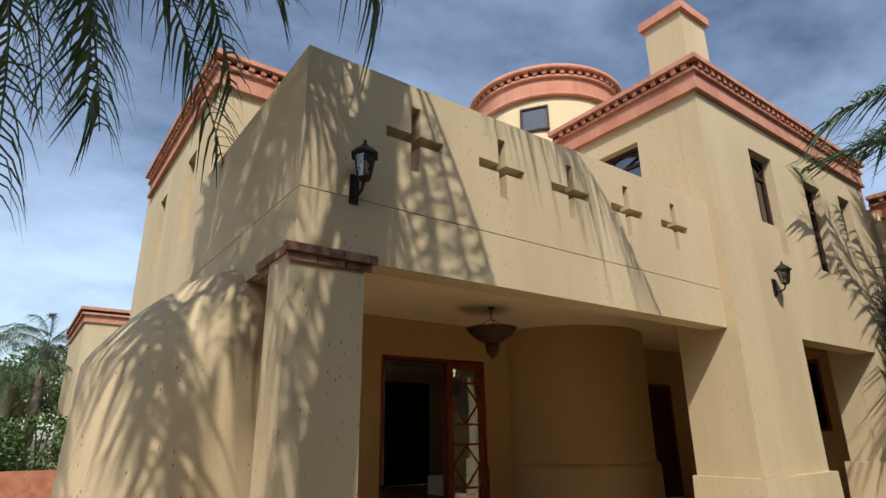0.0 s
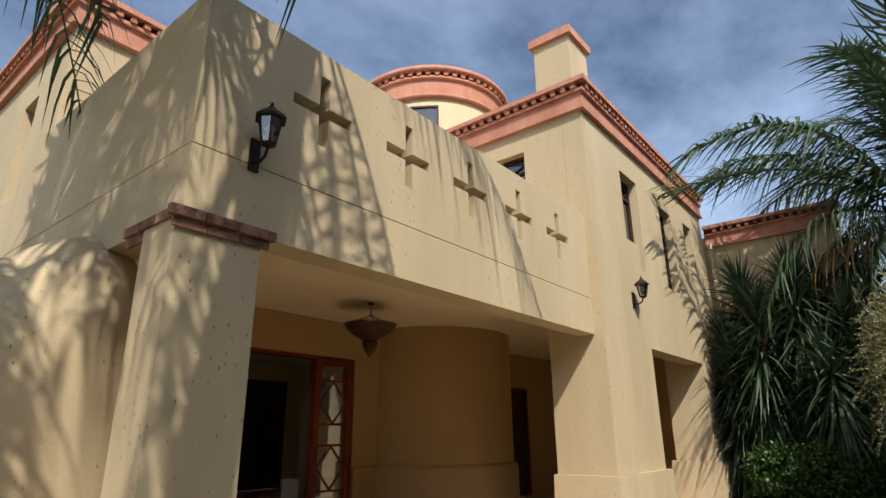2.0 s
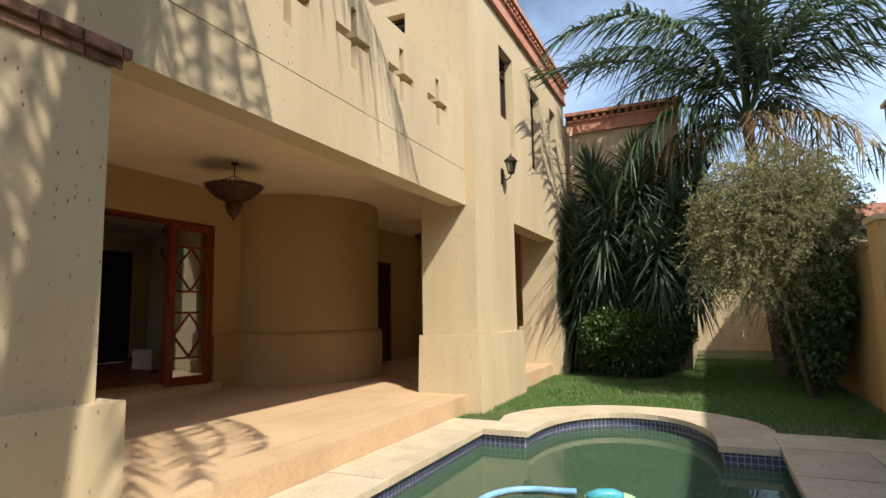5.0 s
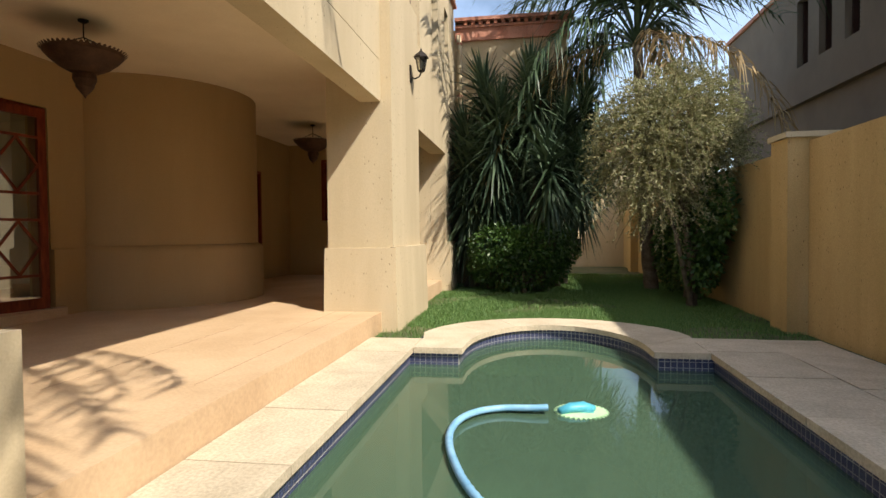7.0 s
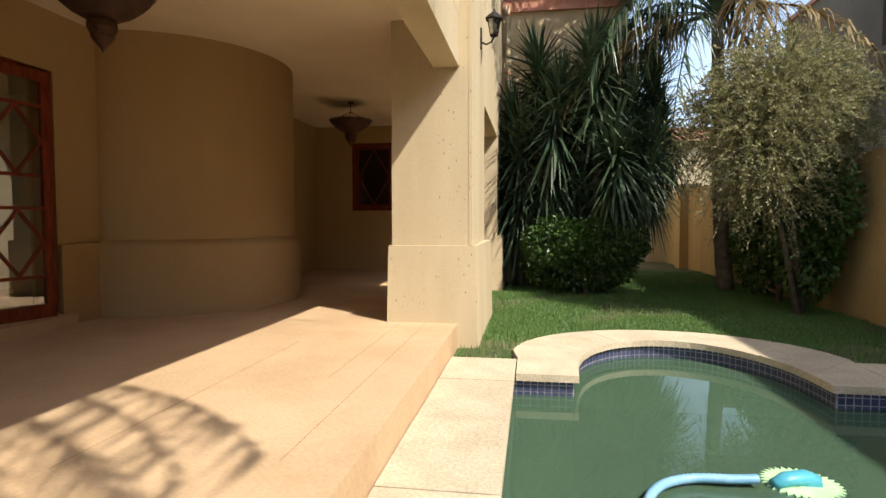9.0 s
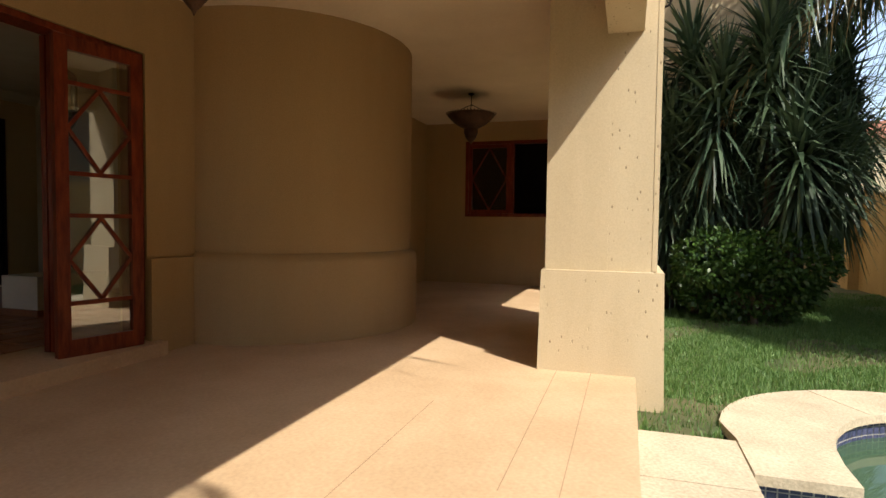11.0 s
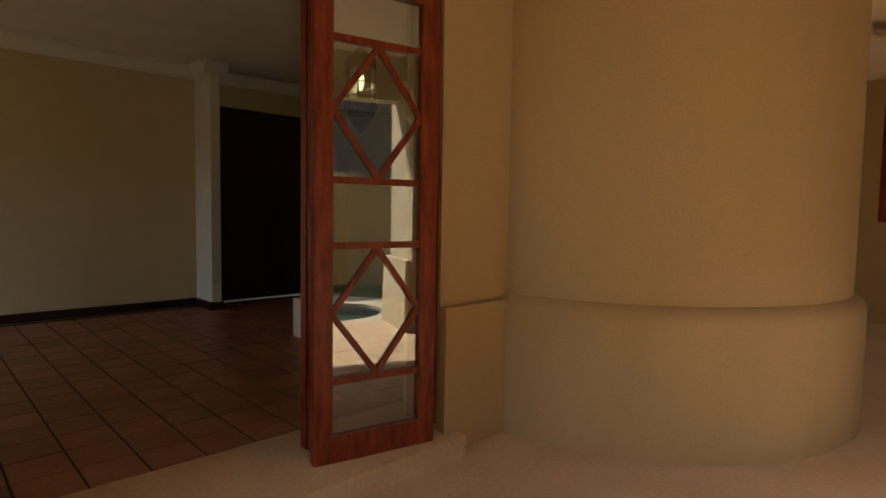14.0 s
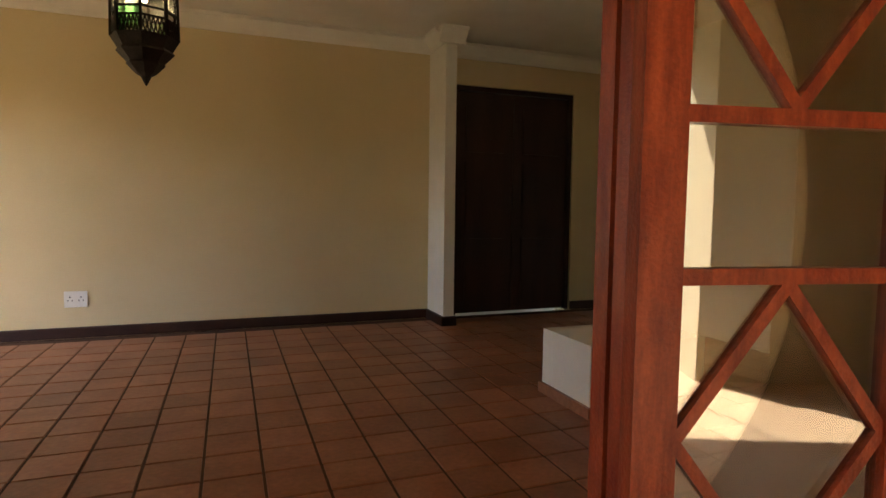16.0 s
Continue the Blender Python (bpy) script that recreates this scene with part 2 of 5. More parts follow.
def beam(bm, p, q, w, d=None, up=(0, 0, 1)):
    """A bar of section w x d from p to q."""
    p, q = Vector(p), Vector(q)
    a = (q - p).normalized()
    s = a.cross(Vector(up))
    s = s.normalized() if s.length > 1e-4 else Vector((1, 0, 0))
    u = s.cross(a).normalized()
    d = d or w
    r = [[bm.verts.new(c + s * i * w / 2 + u * j * d / 2) for i, j in ((-1, -1), (1, -1), (1, 1), (-1, 1))] for c in (p, q)]
    for k in range(4):
        bm.faces.new((r[0][k], r[0][(k + 1) % 4], r[1][(k + 1) % 4], r[1][k]))
    bm.faces.new(r[0][::-1])
    bm.faces.new(r[1])


def tube(bm, pts, radii, n=8, caps=True):
    """A round tube along pts."""
    pts = [Vector(p) for p in pts]
    rings = []
    for i, p in enumerate(pts):
        a = (pts[min(i + 1, len(pts) - 1)] - pts[max(i - 1, 0)]).normalized()
        s = a.cross(Vector((0, 0, 1)))
        s = s.normalized() if s.length > 1e-3 else Vector((1, 0, 0))
        u = s.cross(a)
        r = radii if isinstance(radii, (int, float)) else radii[i]
        rings.append([bm.verts.new(p + (s * math.cos(k * math.tau / n) + u * math.sin(k * math.tau / n)) * r) for k in range(n)])
    for a, b in zip(rings, rings[1:]):
        for k in range(n):
            bm.faces.new((a[k], a[(k + 1) % n], b[(k + 1) % n], b[k]))
    if caps:
        bm.faces.new(rings[0][::-1])
        bm.faces.new(rings[-1])


def lathe(bm, prof, n=32, c=(0, 0), lean=None, a0=0.0, a1=math.tau, ripple=0.0):
    """Turns a profile of (radius, z) round a vertical axis at c; lean(z) shifts the axis."""
    full = abs(a1 - a0 - math.tau) < 1e-6
    m = n if full else n + 1
    rings = []
    for r, z in prof:
        dx, dy = lean(z) if lean else (0, 0)
        rings.append([bm.verts.new((c[0] + dx + r * (1 + ripple * (-1) ** k) * math.cos(a0 + (a1 - a0) * k / n), c[1] + dy + r * (1 + ripple * (-1) ** k) * math.sin(a0 + (a1 - a0) * k / n), z)) for k in range(m)])
    for a, b in zip(rings, rings[1:]):
        for k in range(n):
            bm.faces.new((a[k], a[(k + 1) % m], b[(k + 1) % m], b[k]))
    return rings


def slab(bm, axis, plane0, plane1, u0, u1, z0, z1, holes=()):
    """A wall between two planes of x or y, with rectangular holes (u0, z0, u1, z1) right through it."""
    us = sorted({u0, u1, *[h[0] for h in holes], *[h[2] for h in holes]})
    zs = sorted({z0, z1, *[h[1] for h in holes], *[h[3] for h in holes]})
    us, zs = [u for u in us if u0 <= u <= u1], [z for z in zs if z0 <= z <= z1]
    solid = {}
    for i in range(len(us) - 1):
        for k in range(len(zs) - 1):
            uc, zc = (us[i] + us[i + 1]) / 2, (zs[k] + zs[k + 1]) / 2
            solid[i, k] = not any(h[0] < uc < h[2] and h[1] < zc < h[3] for h in holes)
    cache = {}

    def v(i, k, p):
        if (i, k, p) not in cache:
            q = plane1 if p else plane0
            cache[i, k, p] = bm.verts.new((us[i], q, zs[k]) if axis == "y" else (q, us[i], zs[k]))
        return cache[i, k, p]

    for (i, k), s in solid.items():
        if not s:
            continue
        bm.faces.new((v(i, k, 0), v(i + 1, k, 0), v(i + 1, k + 1, 0), v(i, k + 1, 0)))
        bm.faces.new((v(i, k + 1, 1), v(i + 1, k + 1, 1), v(i + 1, k, 1), v(i, k, 1)))
        for di, dk, e in ((-1, 0, ((i, k), (i, k + 1))), (1, 0, ((i + 1, k + 1), (i + 1, k))), (0, -1, ((i + 1, k), (i, k))), (0, 1, ((i, k + 1), (i + 1, k + 1)))):
            if not solid.get((i + di, k + dk), False):
                (a, b), (c, d) = e
                bm.faces.new((v(a, b, 0), v(c, d, 0), v(c, d, 1), v(a, b, 1)))


def mesh_of(name, bm, material, smooth=False, bevel=0.0):
    if bevel:
        bmesh.ops.bevel(bm, geom=[e for e in bm.edges if len(e.link_faces) == 2 and e.calc_face_angle(0) > 0.6], offset=bevel, segments=2, profile=0.6, affect="EDGES", clamp_overlap=True)
    bmesh.ops.recalc_face_normals(bm, faces=bm.faces)
    me = bpy.data.meshes.new(name)
    bm.to_mesh(me)
    bm.free()
    me.materials.append(material)
    if smooth:
        me.polygons.foreach_set("use_smooth", [True] * len(me.polygons))
    return me


def part(name, bm, material, parent=None, label="", smooth=False, bevel=0.0):
    ob = new(name, mesh_of(name, bm, material, smooth, bevel))
    ob.parent = parent
    if parent:
        ob.matrix_parent_inverse = parent.matrix_basis.inverted()
    return tagged(ob, label)


def local(name, bm, material, parent, label="", smooth=False, bevel=0.0):
    """A part built in its parent's own coordinates."""
    ob = new(name, mesh_of(name, bm, material, smooth, bevel))
    ob.parent = parent
    return tagged(ob, label)


def struct(name, bm, material, label, category="wall", smooth=False, bevel=0.0):
    return tagged(part(name, bm, material, None, "", smooth, bevel), label, category, "", "structure")


def thing(name, at, label, category, group="", rz=0.0):
    ob = new(name)
    ob.matrix_basis = pose(*at, 0, 0, rz)
    ob.empty_display_size = 0.1
    return tagged(ob, label, category, group)


def raw(name, verts, faces, material, parent=None, label=""):
    me = bpy.data.meshes.new(name)
    me.from_pydata([tuple(v) for v in verts], [], faces)
    me.materials.append(material)
    ob = new(name, me)
    ob.parent = parent
    return tagged(ob, label)


# ---------------- main sizes ----------------
F = 3.30          # front plane of the balcony parapet
WF = 3.21         # front plane of the wing
PATIO_Z = 0.20
ROOM_Z = 0.35
SOFFIT = 2.60
CEIL_Z = 3.06
PARA_TOP = 4.20
HW = 6.92         # house wall behind the patio
CORN0, CORN1 = 5.82, 6.29
PX0, PX1, PY0, PY1 = 1.75, 5.66, 0.0, 2.78     # pool
AY0, AY1, AX = 0.48, 2.30, 1.42                # alcove of the pool: from, to, depth

# ---------------- ground, lawn, pool ----------------
def pool_outline(grow=0.0, n=20):
    """The pool's plan: a rectangle with a rounded alcove at its far end."""
    g = grow
    pts = [(PX0 - g, PY0 - g), (PX1 + g, PY0 - g), (PX1 + g, AY0 - g)]
    cy, b = (AY0 + AY1) / 2, (AY1 - AY0) / 2 + g
    for k in range(1, n):
        a = -math.pi / 2 + math.pi * k / n
        pts.append((PX1 + g + (AX) * max(0, math.cos(a)) ** 0.85, cy + b * math.sin(a)))
    pts += [(PX1 + g, AY1 + g), (PX1 + g, PY1 + g), (PX0 - g, PY1 + g)]
    return pts


def prism(bm, pts, z0, z1, cap=True, floor=True):
    lo = [bm.verts.new((x, y, z0)) for x, y in pts]
    hi = [bm.verts.new((x, y, z1)) for x, y in pts]
    for k in range(len(pts)):
        j = (k + 1) % len(pts)
        bm.faces.new((lo[k], lo[j], hi[j], hi[k]))
    if cap:
        bm.faces.new(hi)
    if floor:
        bm.faces.new(lo[::-1])


# one ground sheet with a rectangular gap for the pool
bm = bmesh.new()
R, GZ = 900.0, -0.03
gx, gy = [-R, -30, PX0 - 0.1, PX1 + AX + 0.15, 30, R], [-R, -30, PY0 - 0.1, PY1 + 0.1, 30, R]
gv = {(i, j): bm.verts.new((x, y, GZ)) for i, x in enumerate(gx) for j, y in enumerate(gy)}
for i in range(5):
    for j in range(5):
        if (i, j) != (2, 2):
            bm.faces.new((gv[i, j], gv[i + 1, j], gv[i + 1, j + 1], gv[i, j + 1]))
struct("ground", bm, SOIL, "dark soil and lawn ground around the house", "ground")

bm = bmesh.new()
outline = pool_outline()
prism(bm, outline, -1.5, -0.02, cap=False)
pool = struct("pool_shell", bm, POOLSHELL, "greenish plastered swimming pool basin with rounded alcove", "pool")
bm = bmesh.new()
prism(bm, pool_outline(-0.012)[2:-2], -0.55, -0.25)
part("pool_step", bm, POOLSHELL, pool, "submerged plastered step in the alcove")
wp_ = pool_outline(-0.004)
w = raw("water", [(x, y, -0.17) for x, y in wp_], [tuple(range(len(wp_)))], WATER)
tagged(w, "still murky green pool water", "water", "", "structure")

# mosaic band under the coping: dark blue tiles on pale mortar
bm = bmesh.new()
for (ax_, ay_), (bx_, by_) in zip(outline, outline[1:] + outline[:1]):
    L = math.hypot(bx_ - ax_, by_ - ay_)
    n = max(1, round(L / 0.056))
    ux, uy = (bx_ - ax_) / L, (by_ - ay_) / L
    nx, ny = -uy, ux
    for k in range(n):
        for r in range(3):
            s0, s1 = L * k / n + 0.004, L * (k + 1) / n - 0.004
            z0 = -0.195 + r * 0.055
            q = [(ax_ + ux * s + nx * d, ay_ + uy * s + ny * d, z) for s, z, d in ((s0, z0, 0.008), (s1, z0, 0.008), (s1, z0 + 0.048, 0.008), (s0, z0 + 0.048, 0.008))]
            bm.faces.new([bm.verts.new(p) for p in q])
mosaic = part("mosaic_tiles", bm, MOSAIC, pool, "band of small dark blue mosaic tiles")
mosaic["kind"] = "stuff"
bm = bmesh.new()
prism(bm, pool_outline(-0.003), -0.20, -0.03, cap=False, floor=False)
part("mosaic_bed", bm, MORTAR, pool, "pale mortar between mosaic tiles")

# coping slabs round the pool
coping = thing("pool_coping", (0, 0, 0), "cream sandstone coping slabs round the pool", "coping")
coping["kind"] = "structure"


def slab_piece(name, pts, z0, z1, material, parent):
    b = bmesh.new()
    prism(b, pts, z0, z1)
    return part(name, b, material, parent, "", False, 0.008)


rng = random.Random(4)
x = PX0 - 0.62
while x < 6.05:                       # along the patio
    w_ = 0.86 + rng.uniform(-0.03, 0.03)
    slab_piece("slab", [(x, PY1 - 0.04), (min(x + w_ - 0.008, 6.1), PY1 - 0.04), (min(x + w_ - 0.008, 6.1), F - 0.01), (x, F - 0.01)], -0.055, rng.uniform(-0.003, 0.003), COPING, coping)
    x += w_
for row, (y0, y1) in enumerate(((-0.60, 0.035), (-1.18, -0.608))):
    x = PX0 - 0.62 - 0.3 * row
    while x < 6.1:                   # along the boundary wall
        w_ = 0.92 + rng.uniform(-0.04, 0.04)
        slab_piece("slab", [(x, y0), (min(x + w_ - 0.01, 6.35), y0), (min(x + w_ - 0.01, 6.35), y1), (x, y1)], -0.055, rng.uniform(-0.004, 0.003), COPING, coping)
        x += w_
y = 0.045
while y < 2.7:                       # near end
    slab_piece("slab", [(PX0 - 0.62, y), (PX0 + 0.03, y), (PX0 + 0.03, min(y + 0.9, 2.73)), (PX0 - 0.62, min(y + 0.9, 2.73))], -0.055, 0.0, COPING, coping)
    y += 0.91
inner, outer = pool_outline(-0.04), pool_outline(0.50)
arc_i, arc_o = inner[2:-2], outer[2:-2]
arc_o[0], arc_o[-1] = (PX1 + 0.48, 0.04), (PX1 + 0.48, PY1 - 0.045)
slab_piece("slab", [(PX1 - 0.04, 0.04), (PX1 + 0.47, 0.04), (arc_o[1][0], arc_o[1][1]), arc_i[1], (PX1 - 0.04, AY0 + 0.04)], -0.055, 0.001, COPING, coping)
slab_piece("slab", [(PX1 - 0.04, AY1 - 0.04), arc_i[-2], (arc_o[-2][0], arc_o[-2][1]), (PX1 + 0.47, PY1 - 0.05), (PX1 - 0.04, PY1 - 0.05)], -0.055, 0.001, COPING, coping)
k = 1
while k < len(arc_i) - 2:
    e = min(k + 3, len(arc_i) - 2)
    slab_piece("slab", arc_o[k:e + 1] + arc_i[k:e + 1][::-1], -0.055, rng.uniform(-0.004, 0.004), COPING, coping)
    k = e

# lawn in the two corners beside the alcove, up to the rim of the coping
cy_ = (AY0 + AY1) / 2
mid = outer[2:-2]
half = len(mid) // 2
for nm, edge, y in (("lawn_corner", mid[:half + 1], PY0 - 0.1), ("lawn_corner", mid[half:], PY1 + 0.1)):
    xs = PX1 + AX + 0.15
    b = bmesh.new()
    tgt = [(min(x - 0.06, xs), yy) for x, yy in edge]
    tgt = [(x, yy) for x, yy in tgt if x < xs]
    pts = tgt + ([(xs, tgt[-1][1]), (xs, y), (tgt[0][0], y)] if y < cy_ else [(tgt[-1][0], y), (xs, y), (xs, tgt[0][1])])
    b.faces.new([b.verts.new((x, yy, GZ)) for x, yy in pts])
    struct(nm, b, SOIL, "lawn soil beside the rounded coping", "ground")
# patio floor
bm = bmesh.new()
box(bm, -6.0, F, -0.06, 12.34, HW + 0.02, PATIO_Z)
patio = struct("patio_floor", bm, PATIO, "warm beige screeded patio floor, one step above the pool", "floor", bevel=0.012)

JOINT = mat("screed_joint", (0.26, 0.16, 0.09), (0.36, 0.23, 0.13), 8.0, 0.9, 0.2, 50)
for y, x0, x1 in ((3.60, 3.4, 6.58), (3.84, 4.6, 6.58), (4.45, 3.2, 5.6)):
    bm = bmesh.new()
    box(bm, x0, y, PATIO_Z - 0.01, x1, y + 0.003, PATIO_Z + 0.001)
    part("joint", bm, JOINT, patio, "hairline screed joint")

# ---------------- house: patio structure ----------------
CROSSES = [2.20, 3.14, 4.05, 4.95, 5.84]
holes = []
for cx in CROSSES:
    holes += [(cx - 0.045, 3.42, cx + 0.045, 4.0), (cx - 0.275, 3.66, cx + 0.275, 3.75)]
bm = bmesh.new()
slab(bm, "y", F, F + 0.36, 1.25, 6.655, 3.068, PARA_TOP, holes)
wp = struct("wall_balcony_front", bm, STUCCO, "beige stucco balcony parapet pierced by cross slots")
bm = bmesh.new()
box(bm, 1.25, F, SOFFIT, 6.655, F + 0.24, 3.06)
struct("wall_balcony_beam", bm, STUCCO, "beige stucco beam under the balcony parapet", "beam")
bm = bmesh.new()
box(bm, 1.25, F + 0.2402, SOFFIT, 1.49, 6.8, 3.06)
struct("wall_side_beam", bm, STUCCO, "beige stucco side beam of the balcony", "beam")
bm = bmesh.new()
box(bm, 1.25, F + 0.3602, 3.068, 1.49, 6.8, PARA_TOP)
struct("wall_balcony_side", bm, STUCCO, "beige stucco side parapet of the balcony")
bm = bmesh.new()
box(bm, 1.49, F + 0.24, CEIL_Z, 12.5, HW, CEIL_Z + 0.16)
struct("ceiling_patio", bm, CEILING, "cream plastered patio ceiling", "ceiling")

# near pillar with plinth and brick cap
bm = bmesh.new()
box(bm, 1.22, F + 0.0, 0.78, 1.77, 3.68, SOFFIT)
box(bm, 1.12, F - 0.09, PATIO_Z - 0.2, 1.87, 3.78, 0.80)
pil = struct("pillar_near", bm, STUCCO, "beige stucco patio pillar with stepped plinth", "pillar", bevel=0.02)
n = 0
for row, (z0, z1, out) in enumerate(((2.525, 2.578, 0.022), (2.582, 2.64, 0.05))):
    x = 1.22 - out
    while x < 1.80:
        b = bmesh.new()
        box(b, x, F - out, z0, min(x + 0.2, 1.80 + out), F + 0.0, z1)
        part("brick", b, CAPBRICK, pil, "", False, 0.006)
        x += 0.21
    y = F + 0.004
    while y < 3.75:
        b = bmesh.new()
        box(b, 1.25 - out, y, z0, 1.249, y + 0.2, z1)
        part("brick", b, CAPBRICK, pil, "", False, 0.006)
        y += 0.21

# wing: front wall with windows, opening to the patio, pier plinths
WX0, WX1 = 6.66, 12.40
bm = bmesh.new()
slab(bm, "y", WF, WF + 0.30, WX0, WX1, -0.05, CORN0 + 0.3, [
    (8.42, -1, 11.05, SOFFIT), (7.92, 4.2, 8.60, 5.34), (8.40, 3.8, 8.60, 4.3), (9.64, 3.76, 10.28, 5.28), (11.05, 4.5, 11.55, 5.36)])
struct("wall_wing_front", bm, STUCCO, "beige stucco two-storey wing wall with recessed windows")
bm = bmesh.new()
slab(bm, "x", WX0, WX0 + 0.28, WF + 0.303, 5.75, 3.07, CORN0 + 0.3, [(4.17, 4.5, 4.95, 5.47)])
struct("wall_wing_return", bm, STUCCO, "beige stucco upper return wall of the wing")
bm = bmesh.new()
box(bm, WX0, WF + 0.3002, 0.1, 8.41, 3.95, CEIL_Z)
struct("pier_core", bm, STUCCO, "thick beige stucco pier of the wing", "pillar")
bm = bmesh.new()
box(bm, 6.657, WF - 0.036, 0.935, 7.4, WF - 0.001, 4.11)
struct("pilaster_wing", bm, STUCCO, "shallow beige stucco pilaster where the parapet meets the wing", "pilaster")
bm = bmesh.new()
box(bm, 11.052, WF + 0.303, 0.1, 11.70, 3.90, CEIL_Z)
struct("pier_far", bm, STUCCO, "beige stucco far pier of the wing", "pillar")
bm = bmesh.new()
for (a, b_) in ((6.57, 8.50), (10.97, 11.79)):
    b = bmesh.new()
    box(b, a, WF - 0.10, -0.05, b_, 3.99, 0.93)
    v = [e for e in b.verts if e.co.z > 0.9]
    for q in v:
        q.co.x += 0.02 if q.co.x < (a + b_) / 2 else -0.02
        q.co.y += 0.02 if q.co.y < 3.5 else -0.02
    struct("pier_plinth", b, STUCCO, "beige stucco stepped plinth of the pier", "plinth", bevel=0.02)
bm.free()
bm = bmesh.new()
box(bm, WX0 + 0.3, WF + 0.3, CORN0 - 0.2, WX1, 6.8, CORN0 + 0.1)
struct("roof_wing", bm, STUCCO, "flat wing roof behind the cornice", "roof")
bm = bmesh.new()
box(bm, WX0 + 0.28, 5.5, 3.22, WX1, 5.75, CORN0)
struct("wall_wing_back", bm, STUCCO, "plain beige upper wall behind the wing")


def cornice(name, p, q, outward, z0, corner):
    """A terracotta cornice along a wall top: lower moulding, plain band, brick dentils, top course."""
    p, q, o = Vector((*p, 0)), Vector((*q, 0)), Vector((*outward, 0))
    d = (q - p).normalized()
    L = (q - p).length
    t = thing(name, (p.x, p.y, z0), "terracotta cornice with brick dentils on the wall top", "cornice")
    t["kind"] = "structure"
    for nm, a, b_, out, m in (("moulding", 0.0, 0.06, 0.07, TERRA), ("band", 0.06, 0.27, 0.045, TERRA), ("ledge", 0.27, 0.315, 0.09, TERRA), ("dentil_bed", 0.315, 0.40, 0.03, GROUT), ("top_course", 0.40, 0.47, 0.15, TERRA)):
        b = bmesh.new()
        e = out if nm != "dentil_bed" else 0.03
        c0, c1 = (p - d * e if corner else p + d * 0.252), q
        vs = [c0, c1, c1 + o * out, c0 + o * out]
        inn = [c0 - o * 0.25, c1 - o * 0.25]
        prism(b, [(v.x, v.y) for v in (inn[0], inn[1], vs[2], vs[3])], z0 + a, z0 + b_)
        part(nm, b, m, t, "", False, 0.008)
    n = int(L / 0.16)
    b = bmesh.new()
    box(b, 0, 0, 0, 0.075, 0.10, 0.085)
    me = mesh_of("brick", b, BRICK)
    ang = math.atan2(d.y, d.x)
    for k in range(n):
        ob = new("brick", me)
        ob.parent = t
        # each brick sits a little turned, standing proud of its bed
        pos = p + d * (k * 0.16) + o * 0.02
        flip = 1 if d.cross(o).z > 0 else -1
        m = pose(pos.x, pos.y, z0 + 0.316, 0, 0, math.degrees(ang)) @ Matrix.Diagonal((1, flip, 1, 1))
        ob.matrix_local = t.matrix_basis.inverted() @ m
    return t


CORNICES = [("cornice_wing_front", (WX0, WF), (WX1, WF), (0, -1)), ("cornice_wing_return", (WX0, WF), (WX0, 5.75), (-1, 0)),
            ("cornice_tower_front", (1.42, 6.8), (6.6, 6.8), (0, -1)), ("cornice_tower_side", (1.42, 6.8), (1.42, 11.4), (-1, 0))]
for i, (nm, p, q, o) in enumerate(CORNICES):
    cornice(nm, p, q, o, CORN0, i % 2 == 0)

# upper storey of the main house
bm = bmesh.new()
slab(bm, "x", 1.42, 1.70, 6.8, 11.7, 2.6, CORN0 + 0.2, [(7.7, 4.0, 8.2, 5.3), (9.6, 4.0, 10.1, 5.3)])
struct("wall_tower_side", bm, STUCCO, "beige stucco upper side wall with narrow windows")
bm = bmesh.new()
slab(bm, "y", 6.803, 7.05, 1.702, 7.0, CEIL_Z + 0.17, CORN0 + 0.2)
struct("wall_tower_front", bm, STUCCO, "beige stucco upper front wall above the patio")
bm = bmesh.new()
box(bm, 1.64, 7.06, CORN0, 9.0, 11.7, CORN0 + 0.15)
struct("roof_main", bm, STUCCO, "flat main roof behind the cornice", "roof")

# round stair tower, from the patio to above the roof
DC, DR = (7.82, 6.95), 1.38
bm = bmesh.new()
lathe(bm, [(DR, PATIO_Z - 0.02), (DR, CEIL_Z)], 64, DC)
drum = struct("wall_stair_drum", bm, STUCCO_SMOOTH_SHADED, "round beige stucco stair tower standing on the patio", smooth=True)
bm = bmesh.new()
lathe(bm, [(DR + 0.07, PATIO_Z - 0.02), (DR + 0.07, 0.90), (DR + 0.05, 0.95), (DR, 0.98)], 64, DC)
part("drum_plinth", bm, STUCCO_SMOOTH_SHADED, drum, "rounded plinth of the stair tower", True)
bm = bmesh.new()
lathe(bm, [(1.42, CEIL_Z + 0.1), (1.42, 7.90), (0, 7.91)], 64, DC)
rt = struct("wall_round_tower", bm, STUCCO, "round beige stucco tower above the roof", smooth=True)
for nm, prof, m in (("moulding", [(1.40, 7.22), (1.49, 7.22), (1.49, 7.28), (1.46, 7.30)], TERRA), ("band", [(1.46, 7.30), (1.46, 7.58)], TERRA), ("ledge", [(1.46, 7.58), (1.51, 7.585), (1.51, 7.64), (1.44, 7.645)], TERRA),
                    ("dentil_bed", [(1.445, 7.645), (1.445, 7.735)], GROUT), ("top_course", [(1.44, 7.735), (1.57, 7.735), (1.57, 7.82), (1.40, 7.84), (1.38, 7.95), (0, 8.0)], TERRA)):
    bm = bmesh.new()
    lathe(bm, prof, 64, DC)
    part(nm, bm, m, rt, "", True)
b = bmesh.new()
box(b, 0, -0.04, 0, 0.09, 0.04, 0.085)
me = mesh_of("brick", b, BRICK)
